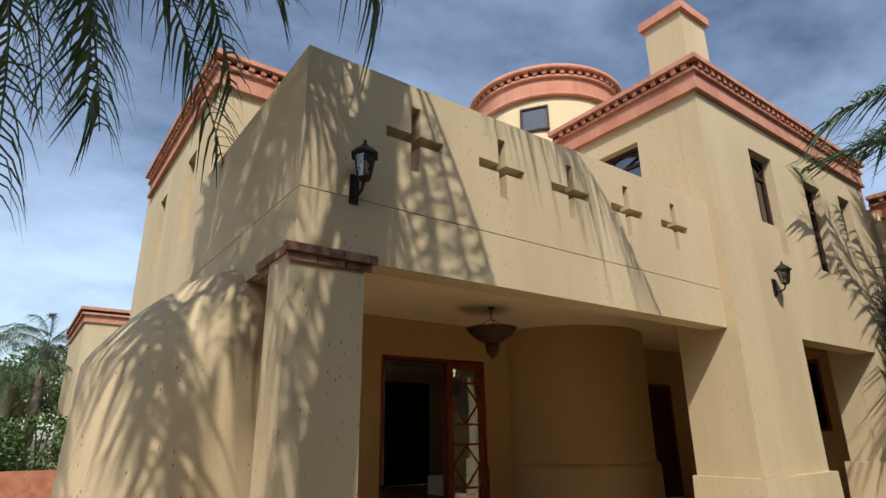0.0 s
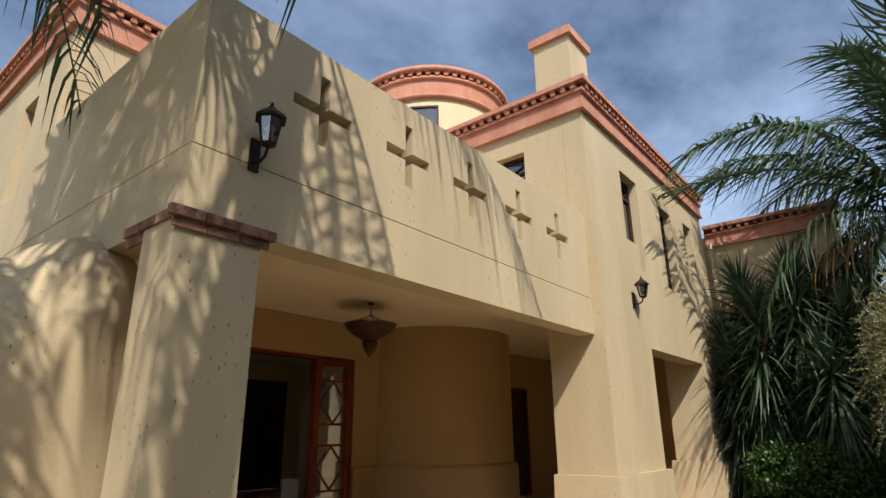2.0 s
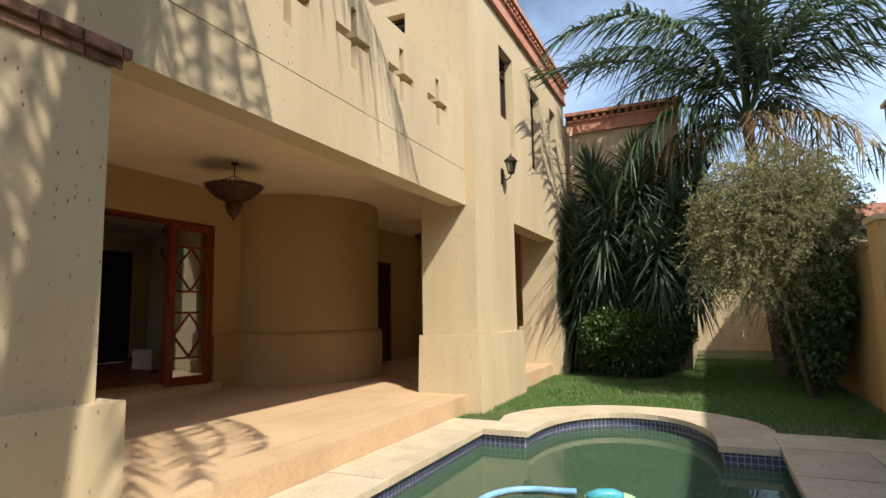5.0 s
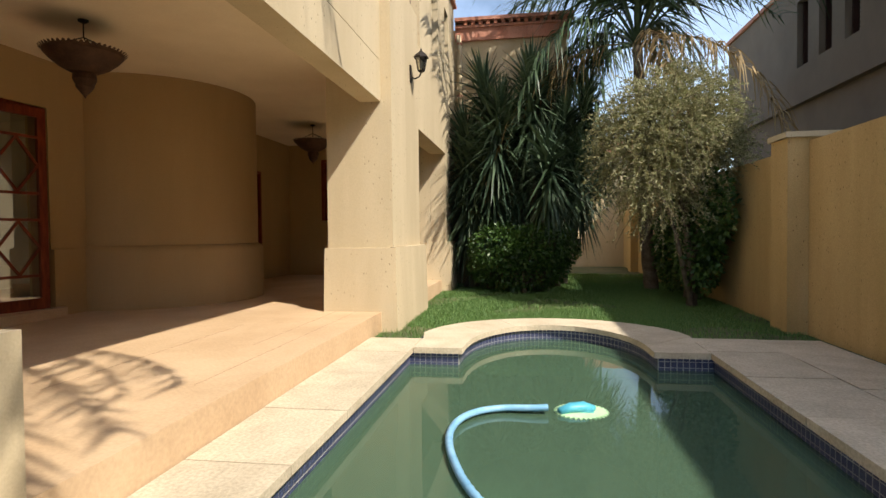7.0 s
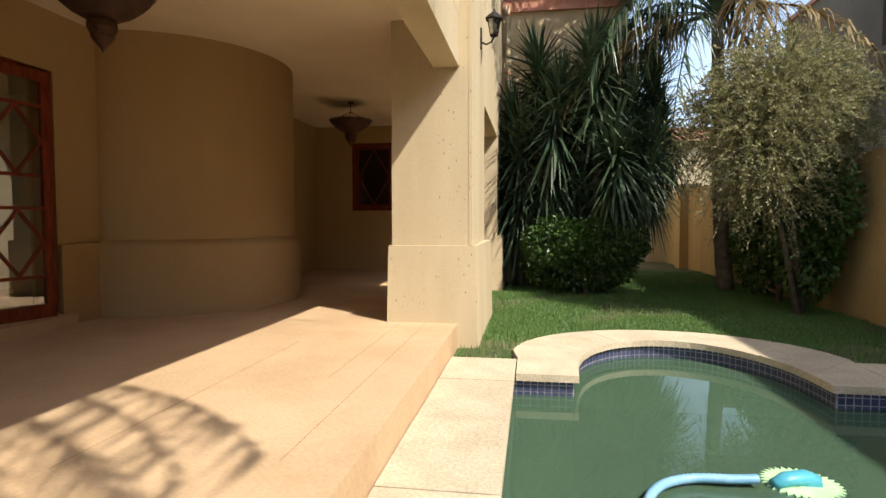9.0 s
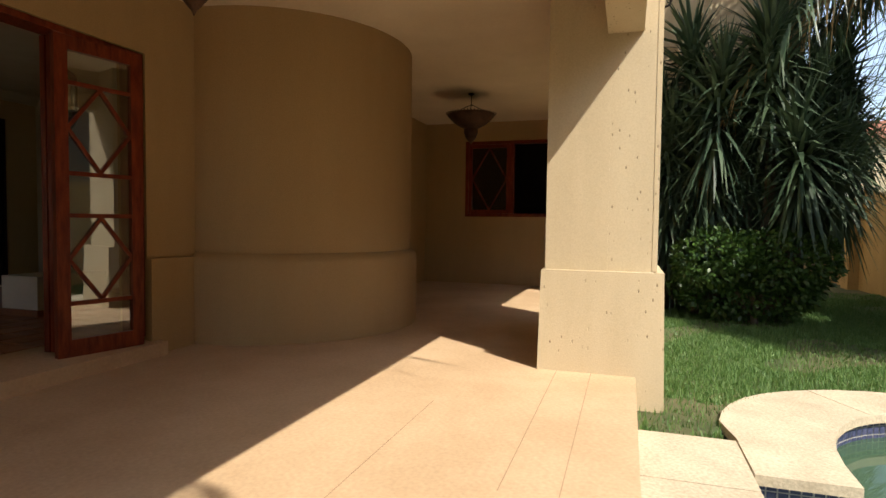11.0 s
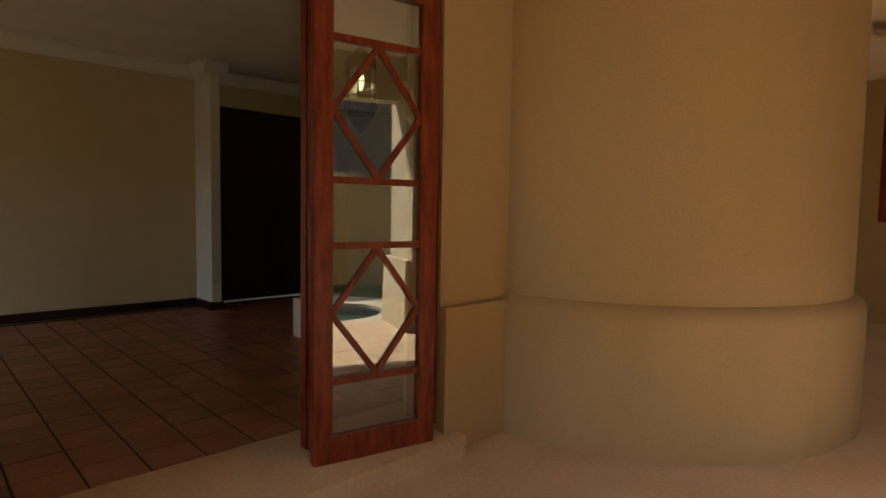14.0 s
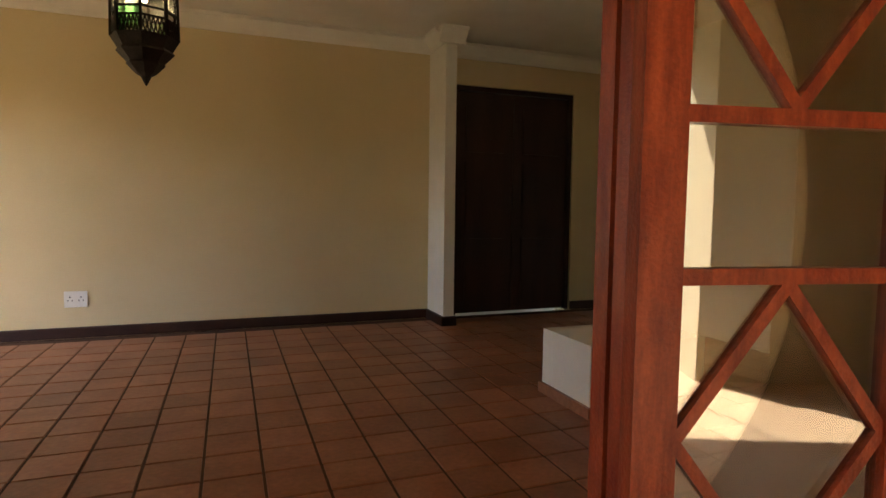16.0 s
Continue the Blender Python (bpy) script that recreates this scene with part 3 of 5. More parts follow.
for k in range(58):
    a = math.tau * k / 58
    ob = new("brick", me)
    ob.parent = rt
    ob.matrix_local = pose(DC[0] + 1.44 * math.cos(a), DC[1] + 1.44 * math.sin(a), 7.648, 0, 0, math.degrees(a))

# chimney
ch = thing("chimney", (8.38, 4.25, CORN0), "tall beige stucco chimney with a projecting cap", "chimney")
bm = bmesh.new()
box(bm, 8.0, 3.9, CORN0, 8.75, 4.6, 8.30)
part("shaft", bm, STUCCO, ch, "", False, 0.015)
bm = bmesh.new()
box(bm, 7.93, 3.83, 8.30, 8.82, 4.67, 8.46)
part("cap", bm, TERRA, ch, "terracotta chimney cap", False, 0.02)

# house wall behind the patio with the folding-door opening
bm = bmesh.new()
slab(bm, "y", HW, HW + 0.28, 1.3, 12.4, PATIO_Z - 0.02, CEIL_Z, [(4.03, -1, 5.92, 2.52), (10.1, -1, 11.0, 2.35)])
struct("wall_house", bm, STUCCO_SMOOTH_SHADED, "ochre stucco house wall, toned darker for patio shade, with a wide door opening")
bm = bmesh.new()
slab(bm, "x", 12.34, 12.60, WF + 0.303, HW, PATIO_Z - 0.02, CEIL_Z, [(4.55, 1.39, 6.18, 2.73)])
struct("wall_patio_end", bm, STUCCO_SMOOTH_SHADED, "ochre stucco patio end wall, toned darker for patio shade, with a window")
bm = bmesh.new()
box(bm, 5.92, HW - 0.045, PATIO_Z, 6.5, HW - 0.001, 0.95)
struct("dado_house", bm, STUCCO_SMOOTH_SHADED, "projecting stucco dado of the house wall", "dado", bevel=0.012)
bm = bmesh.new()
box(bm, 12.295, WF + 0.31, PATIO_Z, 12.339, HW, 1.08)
struct("dado_end", bm, STUCCO_SMOOTH_SHADED, "projecting stucco dado of the patio end wall", "dado", bevel=0.012)
bm = bmesh.new()
for v in box(bm, 3.95, HW - 0.12, PATIO_Z - 0.01, 6.0, 7.318, ROOM_Z - 0.002):
    if v.co.z > 0.3 and v.co.y < HW:
        v.co.z = 0.302
struct("door_sill", bm, PATIO, "raised screed sill of the folding doors", "sill", bevel=0.015)

# bulging outdoor fireplace beside the balcony
bm = bmesh.new()
prof = [(0.77, -0.05), (0.76, 0.6), (0.74, 1.3), (0.72, 1.92), (0.70, 2.02), (0.63, 2.2), (0.52, 2.38), (0.40, 2.53), (0.26, 2.66), (0.12, 2.74), (0.0, 2.76)]
lathe(bm, prof, 48, (0.98, 4.62), lean=lambda z: (max(0, z - 1.9) * 0.36, 0.0))
ov = part("outdoor_fireplace", bm, STUCCO, None, "", True)
tagged(ov, "bulging beige stucco outdoor fireplace beside the pillar", "fireplace")

# ---------------- living room ----------------
RC = 2.95
bm = bmesh.new()
slab(bm, "y", 11.30, 11.56, 1.71, 8.6, 0.0, CEIL_Z, [(6.60, -1, 7.92, 2.58)])
struct("wall_room_back", bm, ROOM_WALL, "cream-yellow painted living room back wall")
bm = bmesh.new()
slab(bm, "x", 1.42, 1.70, HW + 0.283, 11.7, -0.05, 2.598, [(9.3, 0.6, 10.9, 2.3)])
struct("wall_room_west", bm, ROOM_WALL, "cream-yellow room wall with a large side window")
bm = bmesh.new()
slab(bm, "x", 8.32, 8.6, HW + 0.283, 11.298, 0.0, CEIL_Z)
struct("wall_room_east", bm, WHITE, "white painted living room side wall")
bm = bmesh.new()
box(bm, 6.34, 10.87, ROOM_Z, 6.44, 11.298, RC - 0.002)
struct("wall_room_stub", bm, WHITE, "white wall stub beside the inner door")
bm = bmesh.new()
box(bm, 1.70, HW + 0.28, RC, 8.32, 11.30, CEIL_Z + 0.1)
struct("ceiling_room", bm, WHITE, "white living room ceiling", "ceiling")
bm = bmesh.new()
box(bm, 1.70, HW + 0.282, RC - 0.43, 5.98, HW + 0.30, RC - 0.002)
struct("wall_room_lintel", bm, ROOM_WALL, "painted lintel above the folding doors")


def moulding(name, runs, prof, material, label):
    """A moulding of given (out, z) profile along straight runs (p, q, outward)."""
    b = bmesh.new()
    for p, q, o in runs:
        rows = [[b.verts.new((e[0] + o[0] * out, e[1] + o[1] * out, z)) for out, z in prof] for e in (p, q)]
        for k in range(len(prof)):
            j = (k + 1) % len(prof)
            b.faces.new((rows[0][k], rows[0][j], rows[1][j], rows[1][k]))
        b.faces.new(rows[0])
        b.faces.new(rows[1][::-1])
    return struct(name, b, material, label, "trim")


RUNS = [((1.70, 11.299), (6.339, 11.299), (0, -1)), ((6.339, 11.22), (6.339, 10.87), (-1, 0)), ((6.27, 10.869), (6.51, 10.869), (0, -1)), ((6.45, 11.299), (8.32, 11.299), (0, -1))]
moulding("cornice_room", RUNS, [(0, RC - 0.13), (0.02, RC - 0.13), (0.03, RC - 0.10), (0.085, RC - 0.035), (0.10, RC - 0.03), (0.10, RC - 0.003), (0, RC - 0.003)], WHITE, "white plaster room cornice")
SK = [((1.70, 11.298), (6.339, 11.298), (0, -1)), ((6.338, 11.27), (6.338, 10.87), (-1, 0)), ((6.32, 10.868), (6.46, 10.868), (0, -1)), ((7.93, 11.298), (8.32, 11.298), (0, -1))]
moulding("baseboard", SK, [(0, ROOM_Z), (0.02, ROOM_Z), (0.02, ROOM_Z + 0.075), (0.012, ROOM_Z + 0.085), (0, ROOM_Z + 0.085)], DARKWOOD, "dark wooden baseboard of the living room")

# inner double door, dark wood with raised panels
d1 = thing("door_inner", (7.26, 11.36, ROOM_Z), "closed dark-stained panelled double door in the back wall", "door")
for x0, x1 in ((6.64, 7.255), (7.265, 7.88)):
    b = bmesh.new()
    box(b, x0, 11.36, ROOM_Z + 0.01, x1, 11.405, 2.53)
    leaf = part("leaf", b, DARKWOOD, d1, "", False, 0.004)
    for z0, z1 in ((0.47, 1.1), (1.2, 1.85), (1.95, 2.4)):
        b = bmesh.new()
        box(b, x0 + 0.10, 11.345, z0, x1 - 0.10, 11.359, z1)
        part("panel", b, DARKWOOD, leaf, "", False, 0.01)
for a in ((6.602, 6.635, ROOM_Z, 2.577), (7.885, 7.918, ROOM_Z, 2.577), (6.636, 7.884, 2.535, 2.577)):
    b = bmesh.new()
    box(b, a[0], 11.32, a[2], a[1], 11.42, a[3])
    part("frame", b, DARKWOOD, d1, "", False, 0.004)
bm = bmesh.new()
box(bm, 6.4, 11.9, 0, 8.5, 12.0, 3)
struct("wall_passage", bm, WHITE, "plain wall of the passage behind the door")

# white plinth block standing in the room
pb = thing("plinth_block", (6.53, 8.73, ROOM_Z), "low white plastered block with a brown skirting", "plinth")
bm = bmesh.new()
box(bm, 6.24, 8.52, ROOM_Z + 0.06, 6.97, 8.98, 0.72)
part("block", bm, WHITE, pb, "", False, 0.012)
bm = bmesh.new()
box(bm, 6.225, 8.505, ROOM_Z, 6.985, 8.995, ROOM_Z + 0.058)
part("skirting", bm, TILE, pb, "terracotta skirting")

# wall socket
so = thing("wall_socket", (3.44, 11.298, 0.655), "white double wall socket on the back wall", "socket")
bm = bmesh.new()
box(bm, -0.078, -0.012, -0.062, 0.078, 0, 0.062)
local("plate", bm, PLASTIC, so, "", False, 0.004)
for sx in (-0.037, 0.037):
    for px_, pz_, w_ in ((0, 0.018, 0.007), (-0.014, -0.01, 0.006), (0.014, -0.01, 0.006)):
        bm = bmesh.new()
        box(bm, sx + px_ - w_ / 2, -0.0135, pz_ - 0.006, sx + px_ + w_ / 2, -0.0121, pz_ + 0.006)
        local("pin_hole", bm, IRON, so)
    bm = bmesh.new()
    box(bm, sx - 0.02, -0.017, 0.028, sx - 0.008, -0.0121, 0.038)
    local("rocker", bm, PLASTIC, so)

def hanging_lantern(at, size, label):
    """An eight-sided pierced metal lantern hung from the ceiling."""
    ln = thing("hanging_lantern", at, label, "lantern", "room lanterns")
    prof = [(0.02, -0.04), (0.05, -0.06), (0.10, -0.10), (0.17, -0.15), (0.19, -0.17)]
    bm = bmesh.new()
    lathe(bm, prof, 8)
    local("crown", bm, IRON, ln)
    bm = bmesh.new()
    tube(bm, [(0, 0, 0), (0, 0, -0.05)], 0.012)
    local("hook", bm, IRON, ln)
    for k in range(8):
        a = math.tau * k / 8
        c, s_ = math.cos(a), math.sin(a)
        bm = bmesh.new()
        beam(bm, (0.185 * c, 0.185 * s_, -0.16), (0.195 * c, 0.195 * s_, -0.66), 0.016)
        local("post", bm, IRON, ln)
        a2 = math.tau * (k + 1) / 8
        p, q = Vector((0.182 * c, 0.182 * s_, 0)), Vector((0.182 * math.cos(a2), 0.182 * math.sin(a2), 0))
        for z0, z1, m in ((-0.26, -0.52, LAMPGLASS), (-0.53, -0.64, GREENGLASS if k % 2 else LAMPGLASS)):
            bm = bmesh.new()
            bm.faces.new([bm.verts.new((v.x, v.y, z)) for v, z in ((p, z0), (q, z0), (q, z1), (p, z1))])
            local("pane", bm, m, ln)
        # pierced screens: small bars crossing in front of the glass
        bm = bmesh.new()
        for z0, z1 in ((-0.165, -0.255), (-0.57, -0.66)):
            for i in range(6):
                u, v = p.lerp(q, i / 6), p.lerp(q, (i + 1) / 6)
                beam(bm, (u.x * 1.03, u.y * 1.03, z0), (v.x * 1.03, v.y * 1.03, z1), 0.006)
                beam(bm, (v.x * 1.03, v.y * 1.03, z0), (u.x * 1.03, u.y * 1.03, z1), 0.006)
        for z in (-0.165, -0.255, -0.40, -0.525, -0.57, -0.66):
            beam(bm, (p.x * 1.03, p.y * 1.03, z), (q.x * 1.03, q.y * 1.03, z), 0.010)
        local("fretwork", bm, IRON, ln)["kind"] = "stuff"
    bm = bmesh.new()
    lathe(bm, [(0.20, -0.66), (0.16, -0.72), (0.17, -0.735), (0.11, -0.79), (0.115, -0.80), (0.06, -0.85), (0.03, -0.865), (0.012, -0.90), (0.0, -0.915)], 8)
    local("base", bm, IRON, ln)
    bm = bmesh.new()
    lathe(bm, [(0.0, -0.30), (0.035, -0.32), (0.045, -0.37), (0.03, -0.42), (0.018, -0.46), (0.0, -0.46)], 12)
    local("bulb", bm, BULB, ln, "lit warm bulb", True)
    ln.scale = size
    return ln


hanging_lantern((4.15, 9.73, RC), (0.86, 0.86, 0.99), "pierced dark metal lantern with green and clear glass")
hanging_lantern((7.05, 9.2, RC), (0.72, 0.72, 0.92), "smaller pierced dark metal lantern with amber light")


# ---------------- doors and windows of the patio ----------------
def folding_leaf(at, w, rz, label):
    """A tall narrow glazed leaf: stiles, rails, diamonds of glazing bars, panes."""
    t = thing("folding_door_leaf", at, label, "door", "folding door leaves", rz)
    H, st, d = 2.16, 0.085, 0.045
    for x0 in (0, w - st):
        b = bmesh.new()
        box(b, x0, -d / 2, 0, x0 + st, d / 2, H)
        local("stile", b, WOOD, t, "", False, 0.006)
    for z0, z1, nm, dd in ((0, 0.12, "rail", d), (H - 0.09, H, "rail", d), (0.35, 0.38, "glazing_bar", 0.03), (0.95, 0.98, "glazing_bar", 0.03), (1.235, 1.265, "glazing_bar", 0.03), (1.84, 1.87, "glazing_bar", 0.03)):
        b = bmesh.new()
        box(b, st, -dd / 2, z0, w - st, dd / 2, z1)
        local(nm, b, WOOD, t, "", False, 0.005)
    mx = w / 2
    for z0, z1 in ((0.38, 0.95), (1.265, 1.84)):
        zm = (z0 + z1) / 2
        for p, q in (((mx, z0), (st, zm)), ((mx, z0), (w - st, zm)), ((mx, z1), (st, zm)), ((mx, z1), (w - st, zm))):
            b = bmesh.new()
            beam(b, (p[0], 0, p[1]), (q[0], 0, q[1]), 0.024, 0.028, (0, 1, 0))
            local("glazing_bar", b, WOOD, t)
    b = bmesh.new()
    box(b, st - 0.004, -0.003, 0.11, w - st + 0.004, 0.003, H - 0.085)
    g = local("pane", b, DOORGLASS, t, "clear glass pane")
    g.visible_shadow = False
    return t


folding_leaf((5.225, 6.985, 0.313), 0.605, -11.3, "open red hardwood folding door leaf with diamond glazing bars")
folding_leaf((4.085, 7.06, 0.338), 0.60, 101.0, "red hardwood folding door leaf folded back into the room")
fr = thing("folding_door_frame", (5.9, HW + 0.1, ROOM_Z), "red hardwood frame of the folding doors", "door frame")
for x0, x1, z0, z1 in ((5.872, 5.918, ROOM_Z - 0.002, 2.517), (4.032, 5.871, 2.475, 2.517), (4.032, 4.08, ROOM_Z - 0.03, 2.474)):
    b = bmesh.new()
    box(b, x0, HW + 0.02, z0, x1, HW + 0.20, z1)
    part("jamb" if x1 - x0 < 0.1 else "head", b, WOOD, fr, "", False, 0.006)
for x0, x1, y0, y1 in ((5.26, 5.34, 7.042, 7.082), (5.255, 5.33, 7.09, 7.135)):
    b = bmesh.new()
    box(b, x0, y0, ROOM_Z - 0.002, x1, y1, 2.472)
    part("post", b, WOOD, fr, "", False, 0.006)

# plain panelled door further along the patio
d2 = thing("door_patio", (10.55, HW, PATIO_Z), "closed dark red hardwood door on the patio", "door")
b = bmesh.new()
box(b, 10.15, HW + 0.06, PATIO_Z, 10.95, HW + 0.105, 2.30)
lf = part("leaf", b, DARKWOOD, d2, "", False, 0.005)
for z0, z1 in ((0.35, 1.05), (1.2, 2.15)):
    b = bmesh.new()
    box(b, 10.27, HW + 0.045, z0, 10.83, HW + 0.059, z1)
    part("panel", b, DARKWOOD, lf, "", False, 0.01)
for x0, x1, z0, z1 in ((10.102, 10.148, PATIO_Z, 2.347), (10.952, 10.998, PATIO_Z, 2.347), (10.149, 10.951, 2.303, 2.347)):
    b = bmesh.new()
    box(b, x0, HW + 0.0, z0, x1, HW + 0.12, z1)
    part("frame", b, WOOD, d2, "", False, 0.005)

# casement window at the end of the patio
w1 = thing("window_patio_end", (12.34, 5.37, 1.39), "red hardwood casement window, one sash with diamond bars", "window")
for y0, y1, z0, z1, nm in ((4.552, 4.61, 1.392, 2.728, "frame"), (6.12, 6.178, 1.392, 2.728, "frame"), (4.611, 6.119, 1.392, 1.45, "frame"), (4.611, 6.119, 2.67, 2.728, "frame"), (5.30, 5.37, 1.451, 2.669, "mullion")):
    b = bmesh.new()
    box(b, 12.345, y0, z0, 12.44, y1, z1)
    part(nm, b, WOOD, w1, "", False, 0.006)
for y0, y1 in ((4.612, 5.298), (5.372, 6.118)):
    if y0 > 5:
        b = bmesh.new()
        box(b, 12.40, y0, 1.452, 12.406, y1, 2.668)
        part("pane", b, GLASS, w1, "clear glass pane")
        for a, c, e, g in ((y0, y0 + 0.06, 1.452, 2.668), (y1 - 0.06, y1, 1.452, 2.668), (y0 + 0.061, y1 - 0.061, 1.452, 1.51), (y0 + 0.061, y1 - 0.061, 2.61, 2.668)):
            b = bmesh.new()
            box(b, 12.36, a, e, 12.398, c, g)
            part("sash", b, WOOD, w1, "", False, 0.004)
        ym, zm = (y0 + y1) / 2, 2.06
        for p, q in (((ym, 1.51), (y0 + 0.06, zm)), ((ym, 1.51), (y1 - 0.06, zm)), ((ym, 2.61), (y0 + 0.06, zm)), ((ym, 2.61), (y1 - 0.06, zm))):
            b = bmesh.new()
            beam(b, (12.38, *p), (12.38, *q), 0.022, 0.024, (1, 0, 0))
            part("glazing_bar", b, WOOD, w1)
# added dark shell behind the window: the room's shade is in its colour
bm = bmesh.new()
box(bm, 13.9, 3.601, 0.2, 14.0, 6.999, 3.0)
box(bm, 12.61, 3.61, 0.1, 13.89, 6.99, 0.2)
struct("wall_far_room", bm, UNLIT, "dark backing wall standing in for the unlit room behind the window")
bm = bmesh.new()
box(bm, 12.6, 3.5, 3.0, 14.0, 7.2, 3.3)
struct("ceiling_far_room", bm, UNLIT, "dark backing ceiling standing in for the unlit room behind the window", "ceiling")
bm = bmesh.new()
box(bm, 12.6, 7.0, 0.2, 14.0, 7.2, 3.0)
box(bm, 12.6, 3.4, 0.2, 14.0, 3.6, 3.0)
struct("wall_far_room_side", bm, UNLIT, "dark backing side walls standing in for the unlit room")


def upper_window(name, axis, plane, u0, u1, z0, z1, inward, diamonds=True):
    """A dark hardwood upstairs window set back in its reveal, with transom, mullion and panes."""
    c = ((u0 + u1) / 2, plane) if axis == "y" else (plane, (u0 + u1) / 2)
    t = thing(name, (*c, z0), "dark hardwood upstairs window deep in its reveal", "window", "upstairs windows")
    s = inward

    def bx(b, a0, a1, c0, c1, d0, d1):
        lo, hi = sorted((plane + s * d0, plane + s * d1))
        box(b, *((a0, lo, c0, a1, hi, c1) if axis == "y" else (lo, a0, c0, hi, a1, c1)))

    zt = z1 - (z1 - z0) * 0.28
    e = 0.003
    for a0, a1, c0, c1, nm in ((u0 + e, u0 + 0.05, z0 + e, z1 - e, "frame"), (u1 - 0.05, u1 - e, z0 + e, z1 - e, "frame"), (u0 + 0.051, u1 - 0.051, z0 + e, z0 + 0.05, "frame"), (u0 + 0.051, u1 - 0.051, z1 - 0.05, z1 - e, "frame"), (u0 + 0.051, u1 - 0.051, zt - 0.02, zt + 0.02, "transom"), ((u0 + u1) / 2 - 0.02, (u0 + u1) / 2 + 0.02, z0 + 0.051, zt - 0.021, "mullion")):
        b = bmesh.new()
        bx(b, a0, a1, c0, c1, 0.13, 0.19)
        part(nm, b, DARKWOOD, t, "", False, 0.004)
    if diamonds:
        um, zm = (u0 + u1) / 2, (zt + z1) / 2
        for p, q in (((um, zt), (u0 + 0.05, zm)), ((um, zt), (u1 - 0.05, zm)), ((um, z1 - 0.05), (u0 + 0.05, zm)), ((um, z1 - 0.05), (u1 - 0.05, zm))):
            b = bmesh.new()
            k = plane + s * 0.145
            P = [(v[0], k, v[1]) if axis == "y" else (k, v[0], v[1]) for v in (p, q)]
            beam(b, *P, 0.02, 0.02, (0, 1, 0) if axis == "y" else (1, 0, 0))
            part("glazing_bar", b, DARKWOOD, t)
    b = bmesh.new()
    bx(b, u0 + 0.04, u1 - 0.04, z0 + 0.04, z1 - 0.04, 0.16, 0.166)
    part("pane", b, GLASS_DARK, t, "dark reflecting glass pane")
    # added dark sheet behind the pane, painting the unlit room
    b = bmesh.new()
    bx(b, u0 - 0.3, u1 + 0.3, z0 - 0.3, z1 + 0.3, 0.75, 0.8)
    part("unlit_backing", b, UNLIT, t, "dark backing sheet standing in for the unlit room")
    return t


upper_window("window_upstairs", "y", WF, 7.92, 8.60, 4.2, 5.34, 1)
upper_window("window_upstairs", "y", WF, 9.64, 10.28, 3.76, 5.28, 1)
upper_window("window_upstairs", "y", WF, 11.05, 11.55, 4.5, 5.36, 1)
upper_window("window_upstairs", "x", WX0, 4.17, 4.95, 4.5, 5.47, 1)
upper_window("window_upstairs", "x", 1.42, 7.7, 8.2, 4.0, 5.3, 1)
upper_window("window_upstairs", "x", 1.42, 9.6, 10.1, 4.0, 5.3, 1)
# small square window of the round tower
tw = thing("window_tower", (6.80, 5.98, 6.5), "small square dark tower window", "window")
m0 = pose(DC[0] - 1.40 * math.cos(radians(34)), DC[1] - 1.42 * math.sin(radians(34)), 6.80, 0, 0, 34) @ Matrix.Scale(0.8, 4)
# the backing is a dark sheet in place of an unlit interior
for nm, bx_, m in (("pane", (-0.02, -0.29, -0.27, 0.05, 0.29, 0.27), GLASS_DARK), ("frame", (-0.06, -0.32, -0.3, 0.06, -0.28, 0.3), DARKWOOD), ("frame", (-0.06, 0.28, -0.3, 0.06, 0.32, 0.3), DARKWOOD), ("frame", (-0.06, -0.279, 0.26, 0.06, 0.279, 0.3), DARKWOOD), ("frame", (-0.06, -0.279, -0.3, 0.06, 0.279, -0.26), DARKWOOD), ("backing", (0.0, -0.28, -0.26, 0.04, 0.28, 0.26), UNLIT)):
    b = bmesh.new()
    box(b, *bx_)
    b.transform(m0)
    part(nm, b, m, tw)


# ---------------- lamps ----------------
def wall_lantern(at, label):
    """A black coach lantern on a wall bracket; it faces -y."""
    t = thing("wall_lantern", at, label, "wall lamp", "wall lanterns")
    b = bmesh.new()
    box(b, -0.04, -0.02, -0.20, 0.04, 0, 0.06)
    local("back_plate", b, IRON, t, "", False, 0.008)
    b = bmesh.new()
    tube(b, [(0, -0.01, -0.12), (0, -0.08, -0.15), (0, -0.15, -0.12), (0, -0.18, -0.05)], 0.013)
    local("bracket", b, IRON, t, "", True)
    b = bmesh.new()
    lathe(b, [(0.02, -0.06), (0.055, -0.045), (0.06, -0.03), (0.0, -0.03)], 6, (0, -0.18))
    local("base", b, IRON, t)
    b = bmesh.new()
    lathe(b, [(0.055, -0.03), (0.092, 0.17)], 6, (0, -0.18))
    local("lamp_glass", b, LAMPGLASS, t, "clear tapered lamp glass")
    for k in range(6):
        a = math.tau * k / 6
        b = bmesh.new()
        beam(b, (0.056 * math.cos(a), -0.18 + 0.056 * math.sin(a), -0.03), (0.094 * math.cos(a), -0.18 + 0.094 * math.sin(a), 0.17), 0.010)
        local("rib", b, IRON, t)
    b = bmesh.new()
    lathe(b, [(0.0, 0.165), (0.125, 0.165), (0.125, 0.18), (0.07, 0.235), (0.035, 0.255), (0.03, 0.27), (0.012, 0.285), (0.016, 0.30), (0.0, 0.325)], 6, (0, -0.18))
    local("roof", b, IRON, t)
    b = bmesh.new()
    lathe(b, [(0.0, 0.0), (0.03, 0.01), (0.03, 0.06), (0.042, 0.09), (0.0, 0.14)], 8, (0, -0.18))
    local("bulb", b, PLASTIC, t, "unlit white bulb", True)
    return t


